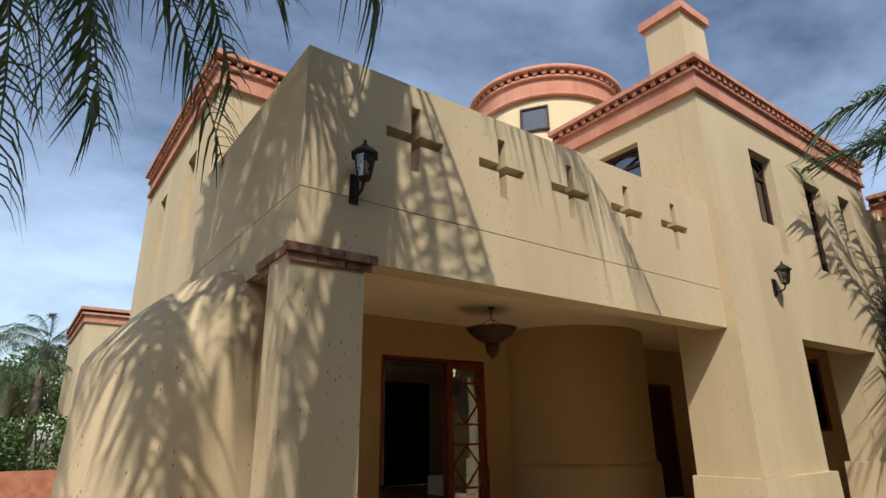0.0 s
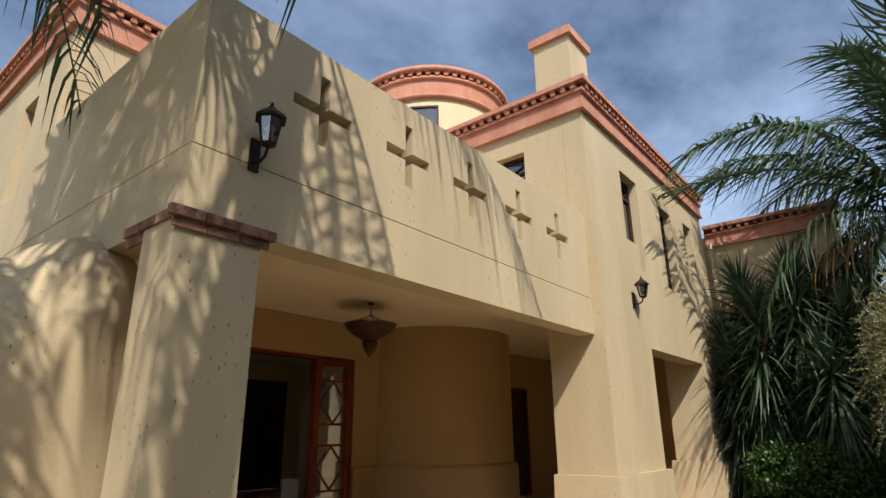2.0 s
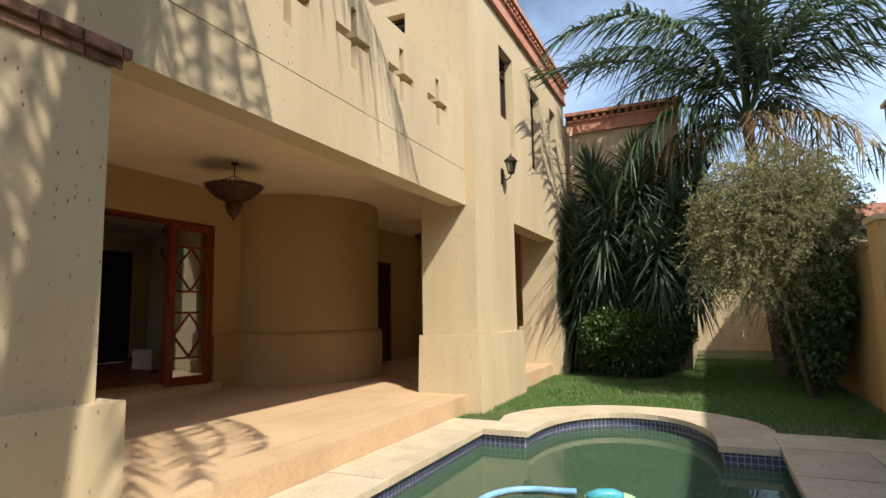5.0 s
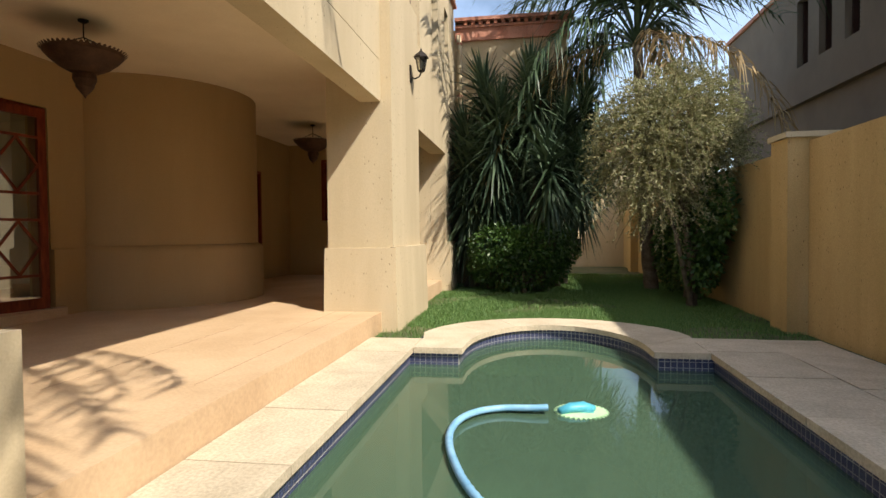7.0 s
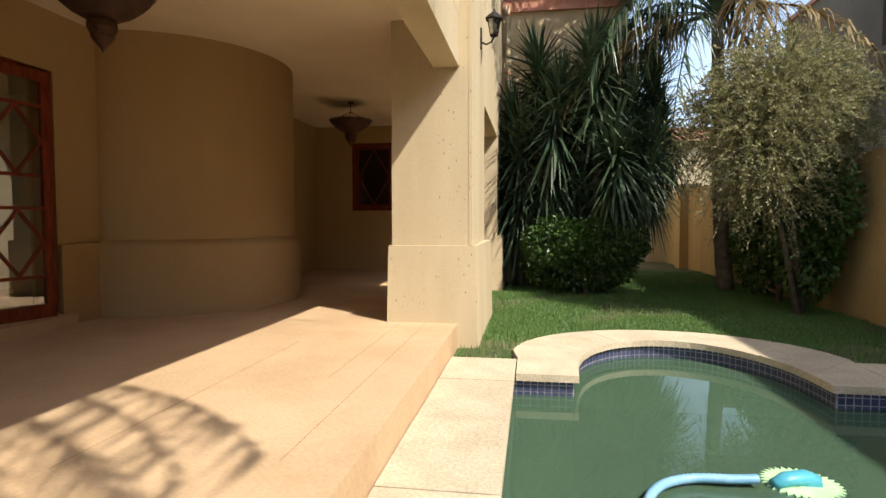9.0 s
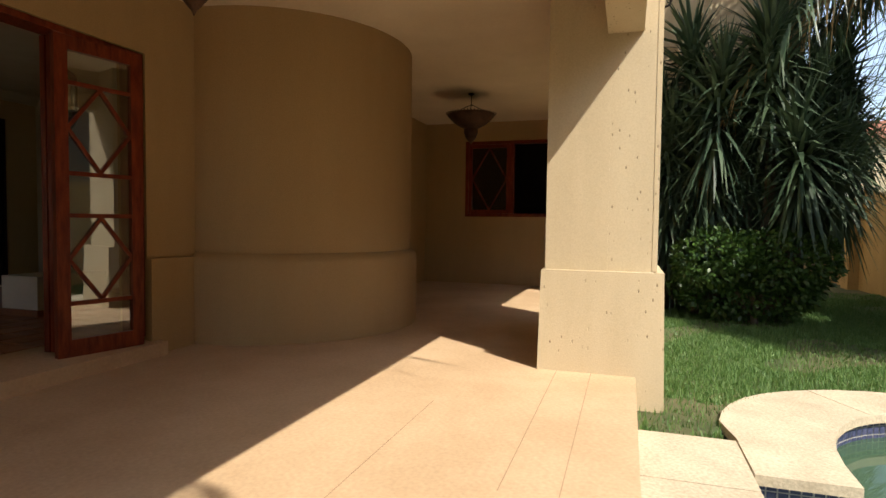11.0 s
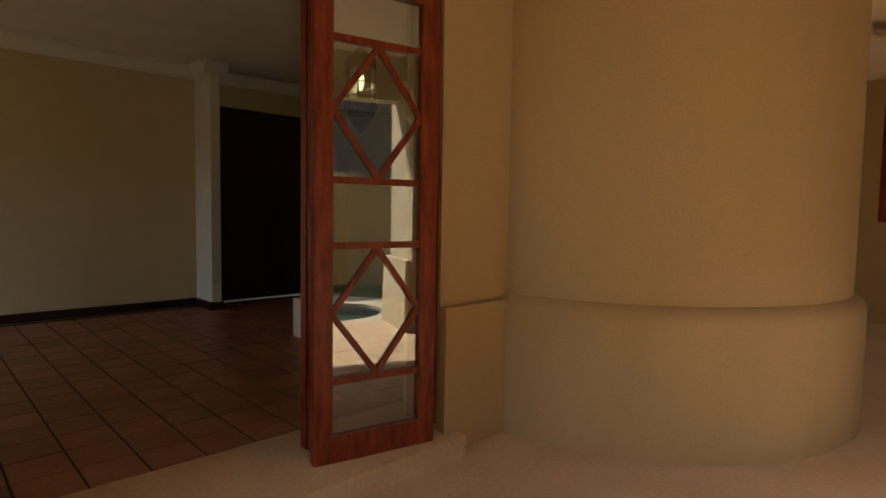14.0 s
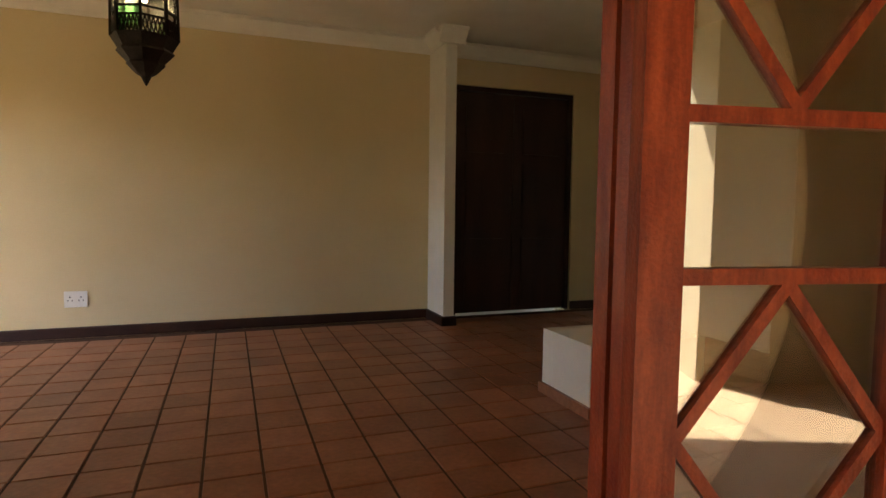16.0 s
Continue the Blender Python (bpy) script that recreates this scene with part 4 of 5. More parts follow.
for at, label in (((1.66, F, 3.19), "black coach lantern on the balcony parapet"), ((7.88, WF, 3.30), "black coach lantern on the wing wall"), ((12.0, WF, 2.9), "black coach lantern near the downpipe")):
    wall_lantern(at, label).scale = (0.86, 0.86, 0.86)


def bowl_lamp(at):
    t = thing("ceiling_bowl_lamp", at, "rusted pierced metal bowl lamp hung on chains", "ceiling lamp", "patio bowl lamps")
    b = bmesh.new()
    lathe(b, [(0.0, 0.0), (0.06, 0.0), (0.055, -0.02), (0.02, -0.035), (0, -0.035)], 16)
    local("ceiling_rose", b, IRON, t)
    b = bmesh.new()
    tube(b, [(0, 0, -0.03), (0, 0, -0.20)], 0.008)
    local("rod", b, IRON, t)
    for k in range(3):
        a = math.tau * k / 3 + 0.4
        b = bmesh.new()
        tube(b, [(0, 0, -0.19), (0.2 * math.cos(a), 0.2 * math.sin(a), -0.28), (0.40 * math.cos(a), 0.40 * math.sin(a), -0.385)], 0.007, 6)
        local("chain", b, IRON, t)
    b = bmesh.new()
    prof = [(0.43, -0.36), (0.42, -0.39), (0.36, -0.45), (0.27, -0.52), (0.16, -0.575), (0.06, -0.60), (0.0, -0.60)]
    lathe(b, prof, 48)
    r2 = [(r * 0.97, z + 0.012) for r, z in prof]
    lathe(b, r2, 48)
    local("bowl", b, RUST, t)
    b = bmesh.new()
    for k in range(48):
        a = math.tau * k / 48
        c, s_ = math.cos(a), math.sin(a)
        v = [b.verts.new(((0.43 + o) * math.cos(a + e), (0.43 + o) * math.sin(a + e), z)) for o, e, z in ((0, -0.06, -0.372), (0, 0.06, -0.372), (0.03, 0.035, -0.345), (0.035, 0, -0.335), (0.03, -0.035, -0.345))]
        b.faces.new(v)
    local("scalloped_rim", b, RUST, t)
    b = bmesh.new()
    lathe(b, [(0.05, -0.59), (0.125, -0.60), (0.13, -0.66), (0.10, -0.72), (0.10, -0.74), (0.05, -0.80), (0.02, -0.83), (0.0, -0.87)], 16)
    local("pendant", b, RUST, t)
    return t


for at in ((4.97, 5.62, CEIL_Z), (10.12, 5.48, CEIL_Z)):
    bowl_lamp(at).scale = (0.76, 0.76, 0.82)

# ---------------- pool cleaner and hose ----------------
pc = thing("pool_cleaner", (4.36, 1.27, -0.172), "aqua pool cleaner with a pale green toothed disc", "pool cleaner")
bm = bmesh.new()
N = 64
ring = [bm.verts.new((math.cos(math.tau * k / N) * (0.21 if k % 2 else 0.17), math.sin(math.tau * k / N) * (0.21 if k % 2 else 0.17), 0.012)) for k in range(N)]
low = [bm.verts.new((v.co.x, v.co.y, -0.012)) for v in ring]
bm.faces.new(ring)
bm.faces.new(low[::-1])
for k in range(N):
    bm.faces.new((low[k], low[(k + 1) % N], ring[(k + 1) % N], ring[k]))
local("disc", bm, LIME, pc, "pale green toothed rubber disc")
bm = bmesh.new()
tube(bm, [(0.03, -0.10, 0.03), (0.0, -0.02, 0.05), (-0.03, 0.08, 0.05), (-0.08, 0.17, 0.03)], [0.03, 0.055, 0.05, 0.035], 10)
local("body", bm, AQUA, pc, "", True)
bm = bmesh.new()
box(bm, -0.05, -0.09, 0.013, 0.07, 0.06, 0.045)
local("foot", bm, AQUA, pc, "", False, 0.012)
pc.scale = (0.9, 0.9, 0.7)
cu = [Vector(p) for p in ((4.28, 1.50, -0.125), (4.27, 1.62, -0.13), (4.26, 1.82, -0.135), (4.16, 1.98, -0.135), (3.98, 2.08, -0.135), (3.72, 2.11, -0.14), (3.35, 2.04, -0.14), (2.9, 1.86, -0.145), (2.4, 1.5, -0.15), (2.0, 1.0, -0.15))]
bm = bmesh.new()
pts = []
for i in range(len(cu) - 1):
    p0, p1, p2, p3 = cu[max(i - 1, 0)], cu[i], cu[i + 1], cu[min(i + 2, len(cu) - 1)]
    for k in range(16):
        t_ = k / 16
        pts.append(0.5 * ((2 * p1) + (p2 - p0) * t_ + (2 * p0 - 5 * p1 + 4 * p2 - p3) * t_ ** 2 + (3 * p1 - p0 - 3 * p2 + p3) * t_ ** 3))
tube(bm, pts, [0.025 if k % 2 else 0.021 for k in range(len(pts))], 10)
hs = part("pool_hose", bm, BLUE, None, "", True)
tagged(hs, "ribbed pale blue pool cleaner hose floating on the water", "hose")

# ---------------- boundary, neighbours, wing end ----------------
bm = bmesh.new()
box(bm, -12, -1.50, -0.06, 6.82, -1.28, 2.02)
struct("wall_boundary_near", bm, STUCCO_YELLOW, "ochre plastered boundary wall beside the pool", bevel=0.02)
bm = bmesh.new()
box(bm, 7.25, -1.47, -0.06, 19.0, -1.27, 1.98)
struct("wall_boundary_far", bm, STUCCO_YELLOW, "ochre plastered boundary wall along the lawn", bevel=0.02)
for x in (6.822, 13.0, 16.5):
    bm = bmesh.new()
    box(bm, x, -1.55, -0.06, x + 0.42, -1.07, 2.06)
    pw = struct("wall_boundary_pier", bm, STUCCO_YELLOW, "ochre plastered pier of the boundary wall", "pier", bevel=0.015)
    bm = bmesh.new()
    box(bm, x - 0.03, -1.58, 2.062, x + 0.45, -1.04, 2.12)
    part("coping_cap", bm, STUCCO, pw, "", False, 0.012)
bm = bmesh.new()
box(bm, 19.0, -1.47, -0.06, 19.25, 3.0, 2.45)
struct("wall_garden_end", bm, STUCCO, "sunlit beige wall closing the garden passage", bevel=0.02)
bm = bmesh.new()
box(bm, 12.62, 0.85, -0.06, 18.0, 3.35, 5.45)
struct("wall_next_wing", bm, STUCCO, "beige stucco wall of the next wing behind the yuccas")
cornice("cornice_next_wing", (12.62, 0.85), (12.62, 3.2), (-1, 0), 5.2, True)
bm = bmesh.new()
box(bm, 12.4, 3.37, CEIL_Z + 0.3, 18.0, 7.0, 5.4)
struct("wall_next_wing_back", bm, STUCCO, "beige stucco body of the next wing")
# downpipe in the inner corner
dp = thing("downpipe", (12.5, 3.1, 0), "beige painted downpipe with brackets in the corner", "downpipe")
bm = bmesh.new()
tube(bm, [(12.5, 3.1, 0.0), (12.5, 3.1, 5.0), (12.5, 3.12, 5.3)], 0.05, 12)
part("pipe", bm, STUCCO, dp, "", True)
for z in (1.2, 2.6, 4.0, 5.1):
    bm = bmesh.new()
    tube(bm, [(12.5, 3.1, z), (12.5, 3.1, z + 0.04)], 0.058, 12)
    part("bracket", bm, TERRA, dp)

nb = thing("neighbour_house", (7.0, -4.2, 0), "grey-beige two-storey neighbouring house with blinds", "house")
bm = bmesh.new()
slab(bm, "y", -4.5, -4.2, -12, 18.0, -0.06, 3.78)
part("lower_wall", bm, STUCCO_GREY_SHADED, nb)
HW_ = [(x, 4.55, x + 0.5, 5.95) for x in (13.2, 12.25, 11.3, 10.0, 8.6)]
bm = bmesh.new()
slab(bm, "y", -4.5, -4.06, -12, 18.0, 3.783, 6.4, HW_)
part("upper_wall", bm, STUCCO_GREY_SHADED, nb)
bm = bmesh.new()
box(bm, 17.7, -9, -0.06, 17.99, -4.5, 6.4)
part("end_wall", bm, STUCCO_GREY_SHADED, nb)
bm = bmesh.new()
box(bm, -12, -9, 6.4, 18.1, -4.0, 6.5)
part("roof", bm, TERRA, nb)
for h in HW_:
    # dark sheet in the opening stands in for the unlit room
    bm = bmesh.new()
    box(bm, h[0], -4.40, h[1], h[2], -4.36, h[3])
    wn_ = part("window", bm, UNLIT, nb)
    bm = bmesh.new()
    k = h[1] + 0.05
    while k < h[3] - 0.05:
        box(bm, h[0] + 0.05, -4.30, k, h[2] - 0.05, -4.285, k + 0.045)
        k += 0.085
    part("blind", bm, BLIND, wn_, "pale slatted blind")
    for a in ((h[0], h[0] + 0.05), (h[2] - 0.05, h[2])):
        bm = bmesh.new()
        box(bm, a[0] + 0.002, -4.27, h[1] + 0.002, a[1] - 0.002, -4.18, h[3] - 0.002)
        part("frame", bm, DARKWOOD, wn_)

# far house and low walls beyond the fireplace
fh = thing("far_house", (3.5, 22, 0), "pale house with a terracotta cornice beyond the garden", "house")
bm = bmesh.new()
box(bm, 1.45, 22, 0, 7, 28, 5.1)
part("wall", bm, STUCCO, fh)
for z0, z1, o in ((5.1, 5.35, 0.06), (5.35, 5.42, 0.14), (5.5, 5.6, 0.2)):
    bm = bmesh.new()
    box(bm, 1.45 - o, 22 - o, z0, 7 + o, 28, z1)
    part("cornice", bm, TERRA, fh)
bm = bmesh.new()
box(bm, 1.42, 21.97, 5.42, 7.03, 28, 5.5)
part("dentils", bm, GROUT, fh)
bm = bmesh.new()
box(bm, -9, 13.6, -0.03, 1.2, 13.85, 0.86)
struct("garden_wall", bm, BRICK, "low red-brown garden wall under the hedge", "wall", bevel=0.02)
bm = bmesh.new()
box(bm, -3.5, 9.9, -0.03, -0.12, 10.05, 0.80)
struct("garden_wall_pale", bm, COPING, "low pale plastered garden wall", "wall", bevel=0.02)
bm = bmesh.new()
box(bm, -12.2, -1.5, -0.06, -12.0, 40, 2.2)
struct("wall_boundary_west", bm, STUCCO_YELLOW, "ochre plastered boundary wall behind the garden")
fh2 = thing("far_roof_house", (34, -3, 0), "distant house with terracotta roof tiles", "house")
bm = bmesh.new()
box(bm, 32, -8, 0, 40, 4, 5.2)
part("wall", bm, STUCCO, fh2)
bm = bmesh.new()
box(bm, 31.6, -8.4, 5.2, 40.4, 4.4, 5.9)
part("roof", bm, TERRA, fh2)

# ---------------- plants ----------------
def blades(rg, n, place):
    """n leaves as thin folded strips: place(i) gives base, direction, length, width, droop."""
    V, Fc = [], []
    for i in range(n):
        base, dr, ln_, w_, droop = place(i)
        s = dr.cross(Vector((0, 0, 1)))
        s = s.normalized() if s.length > 1e-3 else Vector((1, 0, 0))
        k = len(V)
        segs = 3
        for j in range(segs + 1):
            u = j / segs
            c = base + dr * ln_ * u + Vector((0, 0, -droop * ln_ * u * u))
            ww = w_ * (1.0 - 0.95 * u ** 2.2) / 2
            V.append(c - s * ww)
            V.append(c + s * ww)
        for j in range(segs):
            a = k + 2 * j
            Fc.append((a, a + 1, a + 3, a + 2))
    return V, Fc


def frond(rg, length, arch, droop, leaf=0.62, spread=1.0, n=58):
    """One feather palm frond along +x: rib with two rows of long hanging leaflets."""
    V, Fc = [], []
    ribs = []
    for k in range(25):
        u = k / 24
        ribs.append(Vector((length * (u - 0.12 * u ** 3), 0.04 * math.sin(u * 3), length * (arch * u - droop * u ** 2.2))))
    for k in range(24):
        w_ = 0.022 * (1 - k / 26) + 0.004
        a, b_ = ribs[k], ribs[k + 1]
        i = len(V)
        V += [a + Vector((0, -w_, 0)), a + Vector((0, w_, 0)), b_ + Vector((0, w_ * 0.95, 0)), b_ + Vector((0, -w_ * 0.95, 0)), a - Vector((0, 0, w_)), b_ - Vector((0, 0, w_))]
        Fc += [(i, i + 1, i + 2, i + 3), (i, i + 3, i + 5, i + 4), (i + 1, i + 4, i + 5, i + 2)]
    for k in range(n):
        u = 0.16 + 0.84 * k / n
        f = u * 24
        a = ribs[int(min(f, 23))].lerp(ribs[int(min(f, 23)) + 1], f - int(min(f, 23)))
        for sd in (-1, 1):
            if rg.random() < 0.15:
                continue
            ll = leaf * (0.5 + 0.5 * math.sin(math.pi * min(1, u * 0.95))) * rg.uniform(0.75, 1.15)
            dr = Vector((rg.uniform(0.25, 0.7) * spread, sd * rg.uniform(0.3, 0.75) * spread, rg.uniform(-0.1, 0.5) * spread))
            vv, ff = blades(rg, 1, lambda i: (a, dr, ll, 0.03, rg.uniform(0.8, 1.5)))
            o = len(V)
            V += vv
            Fc += [tuple(q + o for q in e) for e in ff]
    return V, Fc


rg = random.Random(11)
FRONDS = []
for length, arch, droop in ((2.8, 0.55, 1.0), (3.1, 0.75, 0.95), (2.6, 0.95, 0.8), (2.9, 0.2, 0.95)):
    V, Fc = frond(rg, length, arch, droop)
    me = bpy.data.meshes.new("frond")
    me.from_pydata([tuple(v) for v in V], [], Fc)
    me.materials.append(PALM_LEAF)
    FRONDS.append(me)
HANGING = []
for length, arch, droop in ((3.2, 0.45, 0.75), (3.4, 0.35, 0.6), (3.0, 0.5, 0.9)):
    V, Fc = frond(rg, length, arch, droop, 0.95, 0.4, 44)
    me = bpy.data.meshes.new("frond")
    me.from_pydata([tuple(v) for v in V], [], Fc)
    me.materials.append(PALM_LEAF)
    HANGING.append(me)
DRYF = FRONDS[3].copy()
DRYF.materials.clear()
DRYF.materials.append(PALM_DRY)


def palm(name, base, top, n, label, seed, size=1.0, dry=0, r0=0.16, low=-33, turns=(), high=62):
    """A feather palm: ringed trunk, n fronds spiralling from upright to low; turns names (azimuth, lift, size) of single fronds instead."""
    rp = random.Random(seed)
    t = thing(name, base, label, "palm tree", "palms")
    d = Vector(top) - Vector(base)
    b = bmesh.new()
    K = 26
    tube(b, [d * (k / K) + Vector((0.06 * math.sin(3 * k / K), 0.05 * math.sin(4 * k / K), 0)) * (1 - k / K) for k in range(K + 1)], [r0 * (1.25 - 0.45 * k / K) * (1.05 if k % 2 else 0.97) for k in range(K + 1)], 12)
    local("trunk", b, BARK, t, "ringed grey palm trunk", True)
    place = [(k * 137.5 + rp.uniform(-12, 12), high - (high - low) * (k / max(1, n - 1)), size * rp.uniform(0.88, 1.1), False) for k in range(n)]
    place += [(k * 137.5 + 40, low - 18, size * 0.8, True) for k in range(dry)]
    place += [(az, lift, size * sz, False) for az, lift, sz in turns]
    for az, lift, sz, old in place:
        ob = new("frond", DRYF if old else rp.choice(HANGING if turns and not n else FRONDS))
        ob.parent = t
        ob.matrix_local = Matrix.Translation(d) @ pose(0, 0, 0, 0, 0, az) @ pose(0, 0, 0, 0, -lift * 0.72, rp.uniform(-6, 6)) @ Matrix.Scale(sz, 4)
    return t


palm("palm_tree", (-1.7, 3.2, -0.03), (-1.05, 3.25, 5.55), 38, "tall feather palm with arching drooping fronds beside the house", 3, 1.0)
# its fronds reach along the balcony, over the side parapet and back towards the garden
REACH = [(-12, 4, 1.15), (4, 10, 1.3), (20, -2, 1.15), (62, 10, 1.0), (84, 0, 1.0), (106, 4, 1.0), (124, -6, 1.0), (146, 0, 1.0), (168, -10, 1.0),
         (186, -16, 1.0), (204, -6, 1.0), (222, -26, 1.1), (236, -34, 1.1), (250, -46, 1.0), (266, -58, 0.95), (286, -60, 0.95), (270, 98, 0.7), (140, 90, 0.7)]
palm("palm_tree", (-2.3, -0.7, -0.03), (0.5, 1.3, 7.55), 0, "tall leaning feather palm shading the balcony", 5, 0.92, turns=REACH)
palm("palm_tree", (11.6, -0.65, -0.03), (11.4, -0.35, 4.55), 30, "feather palm rising behind the grey-green shrub", 7, 1.45, 5, 0.11, low=12, high=112, turns=[(70, -8, 0.75), (95, -25, 0.65), (120, 0, 0.75), (150, -18, 0.65), (50, -30, 0.65), (80, -38, 0.6)])
for i, (x, y, h) in enumerate(((-1.5, 27, 4.2), (0.6, 30, 5.2), (-3.5, 26, 4.0), (-0.4, 25, 3.2), (-5, 29, 4.5))):
    palm("palm_tree", (x, y, -0.03), (x + 0.2, y, h), 16, "feather palm beyond the garden hedge", 20 + i, 0.8, 1, 0.2)


def rosette(rg, n, length, spread=1.0):
    def place(i):
        u = i / n
        a = i * 2.39996
        el = 1.45 - 2.7 * u ** 0.9 + rg.uniform(-0.12, 0.12)
        dr = Vector((math.cos(a) * math.cos(el), math.sin(a) * math.cos(el), math.sin(el)))
        return Vector((0, 0, 0.12 - 0.55 * u)) + dr * 0.03, dr, length * rg.uniform(0.8, 1.1), 0.058, 0.10 + 0.30 * u
    return blades(rg, n, place)


ROS = []
for s_ in range(3):
    V, Fc = rosette(random.Random(40 + s_), 150, 0.78)
    me = bpy.data.meshes.new("leaf_rosette")
    me.from_pydata([tuple(v) for v in V], [], Fc)
    me.materials.append(YUCCA_LEAF)
    ROS.append(me)


def yucca(base, heads, seed):
    rp = random.Random(seed)
    t = thing("yucca", base, "dark green multi-stemmed yucca with sword leaves", "yucca", "yuccas")
    for k, (dx, dy, z) in enumerate(heads):
        b = bmesh.new()
        tube(b, [(0.12 * rp.uniform(-1, 1), 0.12 * rp.uniform(-1, 1), 0), (dx * 0.5, dy * 0.5, z * 0.5), (dx, dy, z)], [0.09, 0.07, 0.05], 8)
        local("stem", b, BARK, t, "", True)
        for j in range(2):
            ob = new("leaf_rosette", ROS[rp.randrange(3)])
            ob.parent = t
            ob.matrix_local = pose(dx, dy, z - 0.42 * j, rp.uniform(-12, 12), rp.uniform(-12, 12), rp.uniform(0, 360)) @ Matrix.Scale(rp.uniform(0.9, 1.15), 4)
    return t


yucca((11.6, 2.3, -0.03), [(0.0, 0.5, 2.6), (-0.4, -0.1, 3.4), (-0.3, -0.7, 3.9), (0.3, 0.2, 4.0), (0.0, -0.5, 2.7)], 1)
yucca((11.3, 1.5, -0.03), [(-0.2, 0.1, 3.6), (-0.4, -0.2, 2.5), (0.1, -0.5, 3.2), (0.3, 0.4, 2.2), (0.0, -0.8, 2.4)], 2)
yucca((11.9, 2.8, -0.03), [(0.0, 0.1, 3.0), (-0.2, 0.0, 2.0), (-0.5, -0.4, 2.4), (-0.1, -0.4, 1.7)], 3)
yucca((12.0, 1.9, -0.03), [(0.0, 0.0, 2.4), (0.1, 0.2, 1.6), (0.0, 0.5, 1.9), (0.1, -0.3, 1.8)], 5)
yucca((12.1, 1.2, -0.03), [(0.0, 0.1, 3.9), (0.1, -0.4, 3.0), (-0.2, 0.3, 2.9), (0.0, -0.65, 3.6), (0.2, -0.9, 3.1)], 4)


def leaf_cloud(rg, n, lobes, size, shell=0.55):
    """Many small leaves spread in lobed blobs (centre, radii)."""
    V, Fc = [], []
    wts = [r[0] * r[1] * r[2] for c, r in lobes]
    for i in range(n):
        c, r = rg.choices(lobes, wts)[0]
        while True:
            v = Vector((rg.gauss(0, 1), rg.gauss(0, 1), rg.gauss(0, 1)))
            if v.length > 0.1:
                break
        v = v.normalized() * (shell + (1.05 - shell) * rg.random() ** 0.7)
        p = Vector(c) + Vector((v.x * r[0], v.y * r[1], v.z * r[2]))
        d = (v + Vector((rg.uniform(-1, 1), rg.uniform(-1, 1), rg.uniform(-1.1, 0.6)))).normalized()
        s = d.cross(Vector((rg.uniform(-1, 1), rg.uniform(-1, 1), rg.uniform(-1, 1)))).normalized()
        L, w_ = size * rg.uniform(0.7, 1.3), size * 0.32
        k = len(V)
        V += [p, p + d * L * 0.5 + s * w_, p + d * L, p + d * L * 0.5 - s * w_]
        Fc.append((k, k + 1, k + 2, k + 3))
    return V, Fc


def shrub(name, base, lobes, n, size, material, label, stems, seed, shell=0.5, category="shrub"):
    rp = random.Random(seed)
    t = thing(name, base, label, category)
    for k, (dx, dy, z) in enumerate(stems):
        b = bmesh.new()
        tube(b, [(0.15 * rp.uniform(-1, 1), 0.1 * rp.uniform(-1, 1), 0), (dx * 0.4 + rp.uniform(-.06, .06), dy * 0.4, z * 0.5), (dx, dy, z)], [0.05, 0.035, 0.012], 7)
        local("stem", b, BARK, t, "", True)
    V, Fc = leaf_cloud(rp, n, lobes, size, shell)
    raw("crown", V, Fc, material, t)
    return t


def spray_shrub(name, base, lobes, sprays, material, label, stems, seed):
    """An airy shrub: arching twigs that start inside the crown, each with thin leaves along it."""
    rp = random.Random(seed)
    t = thing(name, base, label, "shrub")
    for dx, dy, z in stems:
        b = bmesh.new()
        tube(b, [(0.12 * rp.uniform(-1, 1), 0.1 * rp.uniform(-1, 1), 0), (dx * 0.4 + rp.uniform(-.06, .06), dy * 0.4, z * 0.5), (dx, dy, z)], [0.045, 0.03, 0.01], 7)
        local("stem", b, BARK, t, "", True)
    V, Fc, tw_ = [], [], bmesh.new()
    wts = [r[0] * r[1] * r[2] for c, r in lobes]
    for i in range(sprays):
        c, r = rp.choices(lobes, wts)[0]
        v = Vector((rp.gauss(0, 1), rp.gauss(0, 1), rp.gauss(0, 0.9))).normalized()
        q = rp.uniform(0.35, 0.92)
        p0 = Vector(c) + Vector((v.x * r[0], v.y * r[1], v.z * r[2])) * q
        d = (v + Vector((rp.uniform(-.6, .6), rp.uniform(-.6, .6), rp.uniform(0.0, 0.7)))).normalized()
        L = rp.uniform(0.22, 0.52)
        sag = rp.uniform(0.3, 1.1)
        pts = [p0 + d * L * u + Vector((0, 0, -sag * L * u * u)) for u in (0, 0.33, 0.67, 1)]
        if i % 4 == 0:
            tube(tw_, pts, [0.005, 0.004, 0.003, 0.002], 3, False)
        for k in range(26):
            u = rp.random() * 3
            a = pts[min(int(u), 2)].lerp(pts[min(int(u), 2) + 1], u - min(int(u), 2))
            dr = (d + Vector((rp.uniform(-1, 1), rp.uniform(-1, 1), rp.uniform(-1.1, 0.7)))).normalized()
            s = dr.cross(Vector((rp.uniform(-1, 1), rp.uniform(-1, 1), rp.uniform(-1, 1)))).normalized()
            ll, w_ = rp.uniform(0.035, 0.065), rp.uniform(0.006, 0.010)
            o = len(V)
            V += [a, a + dr * ll * 0.5 + s * w_, a + dr * ll, a + dr * ll * 0.5 - s * w_]
            Fc.append((o, o + 1, o + 2, o + 3))
    raw("crown", V, Fc, material, t)
    local("twig_mass", tw_, BARK, t)["kind"] = "stuff"
    return t


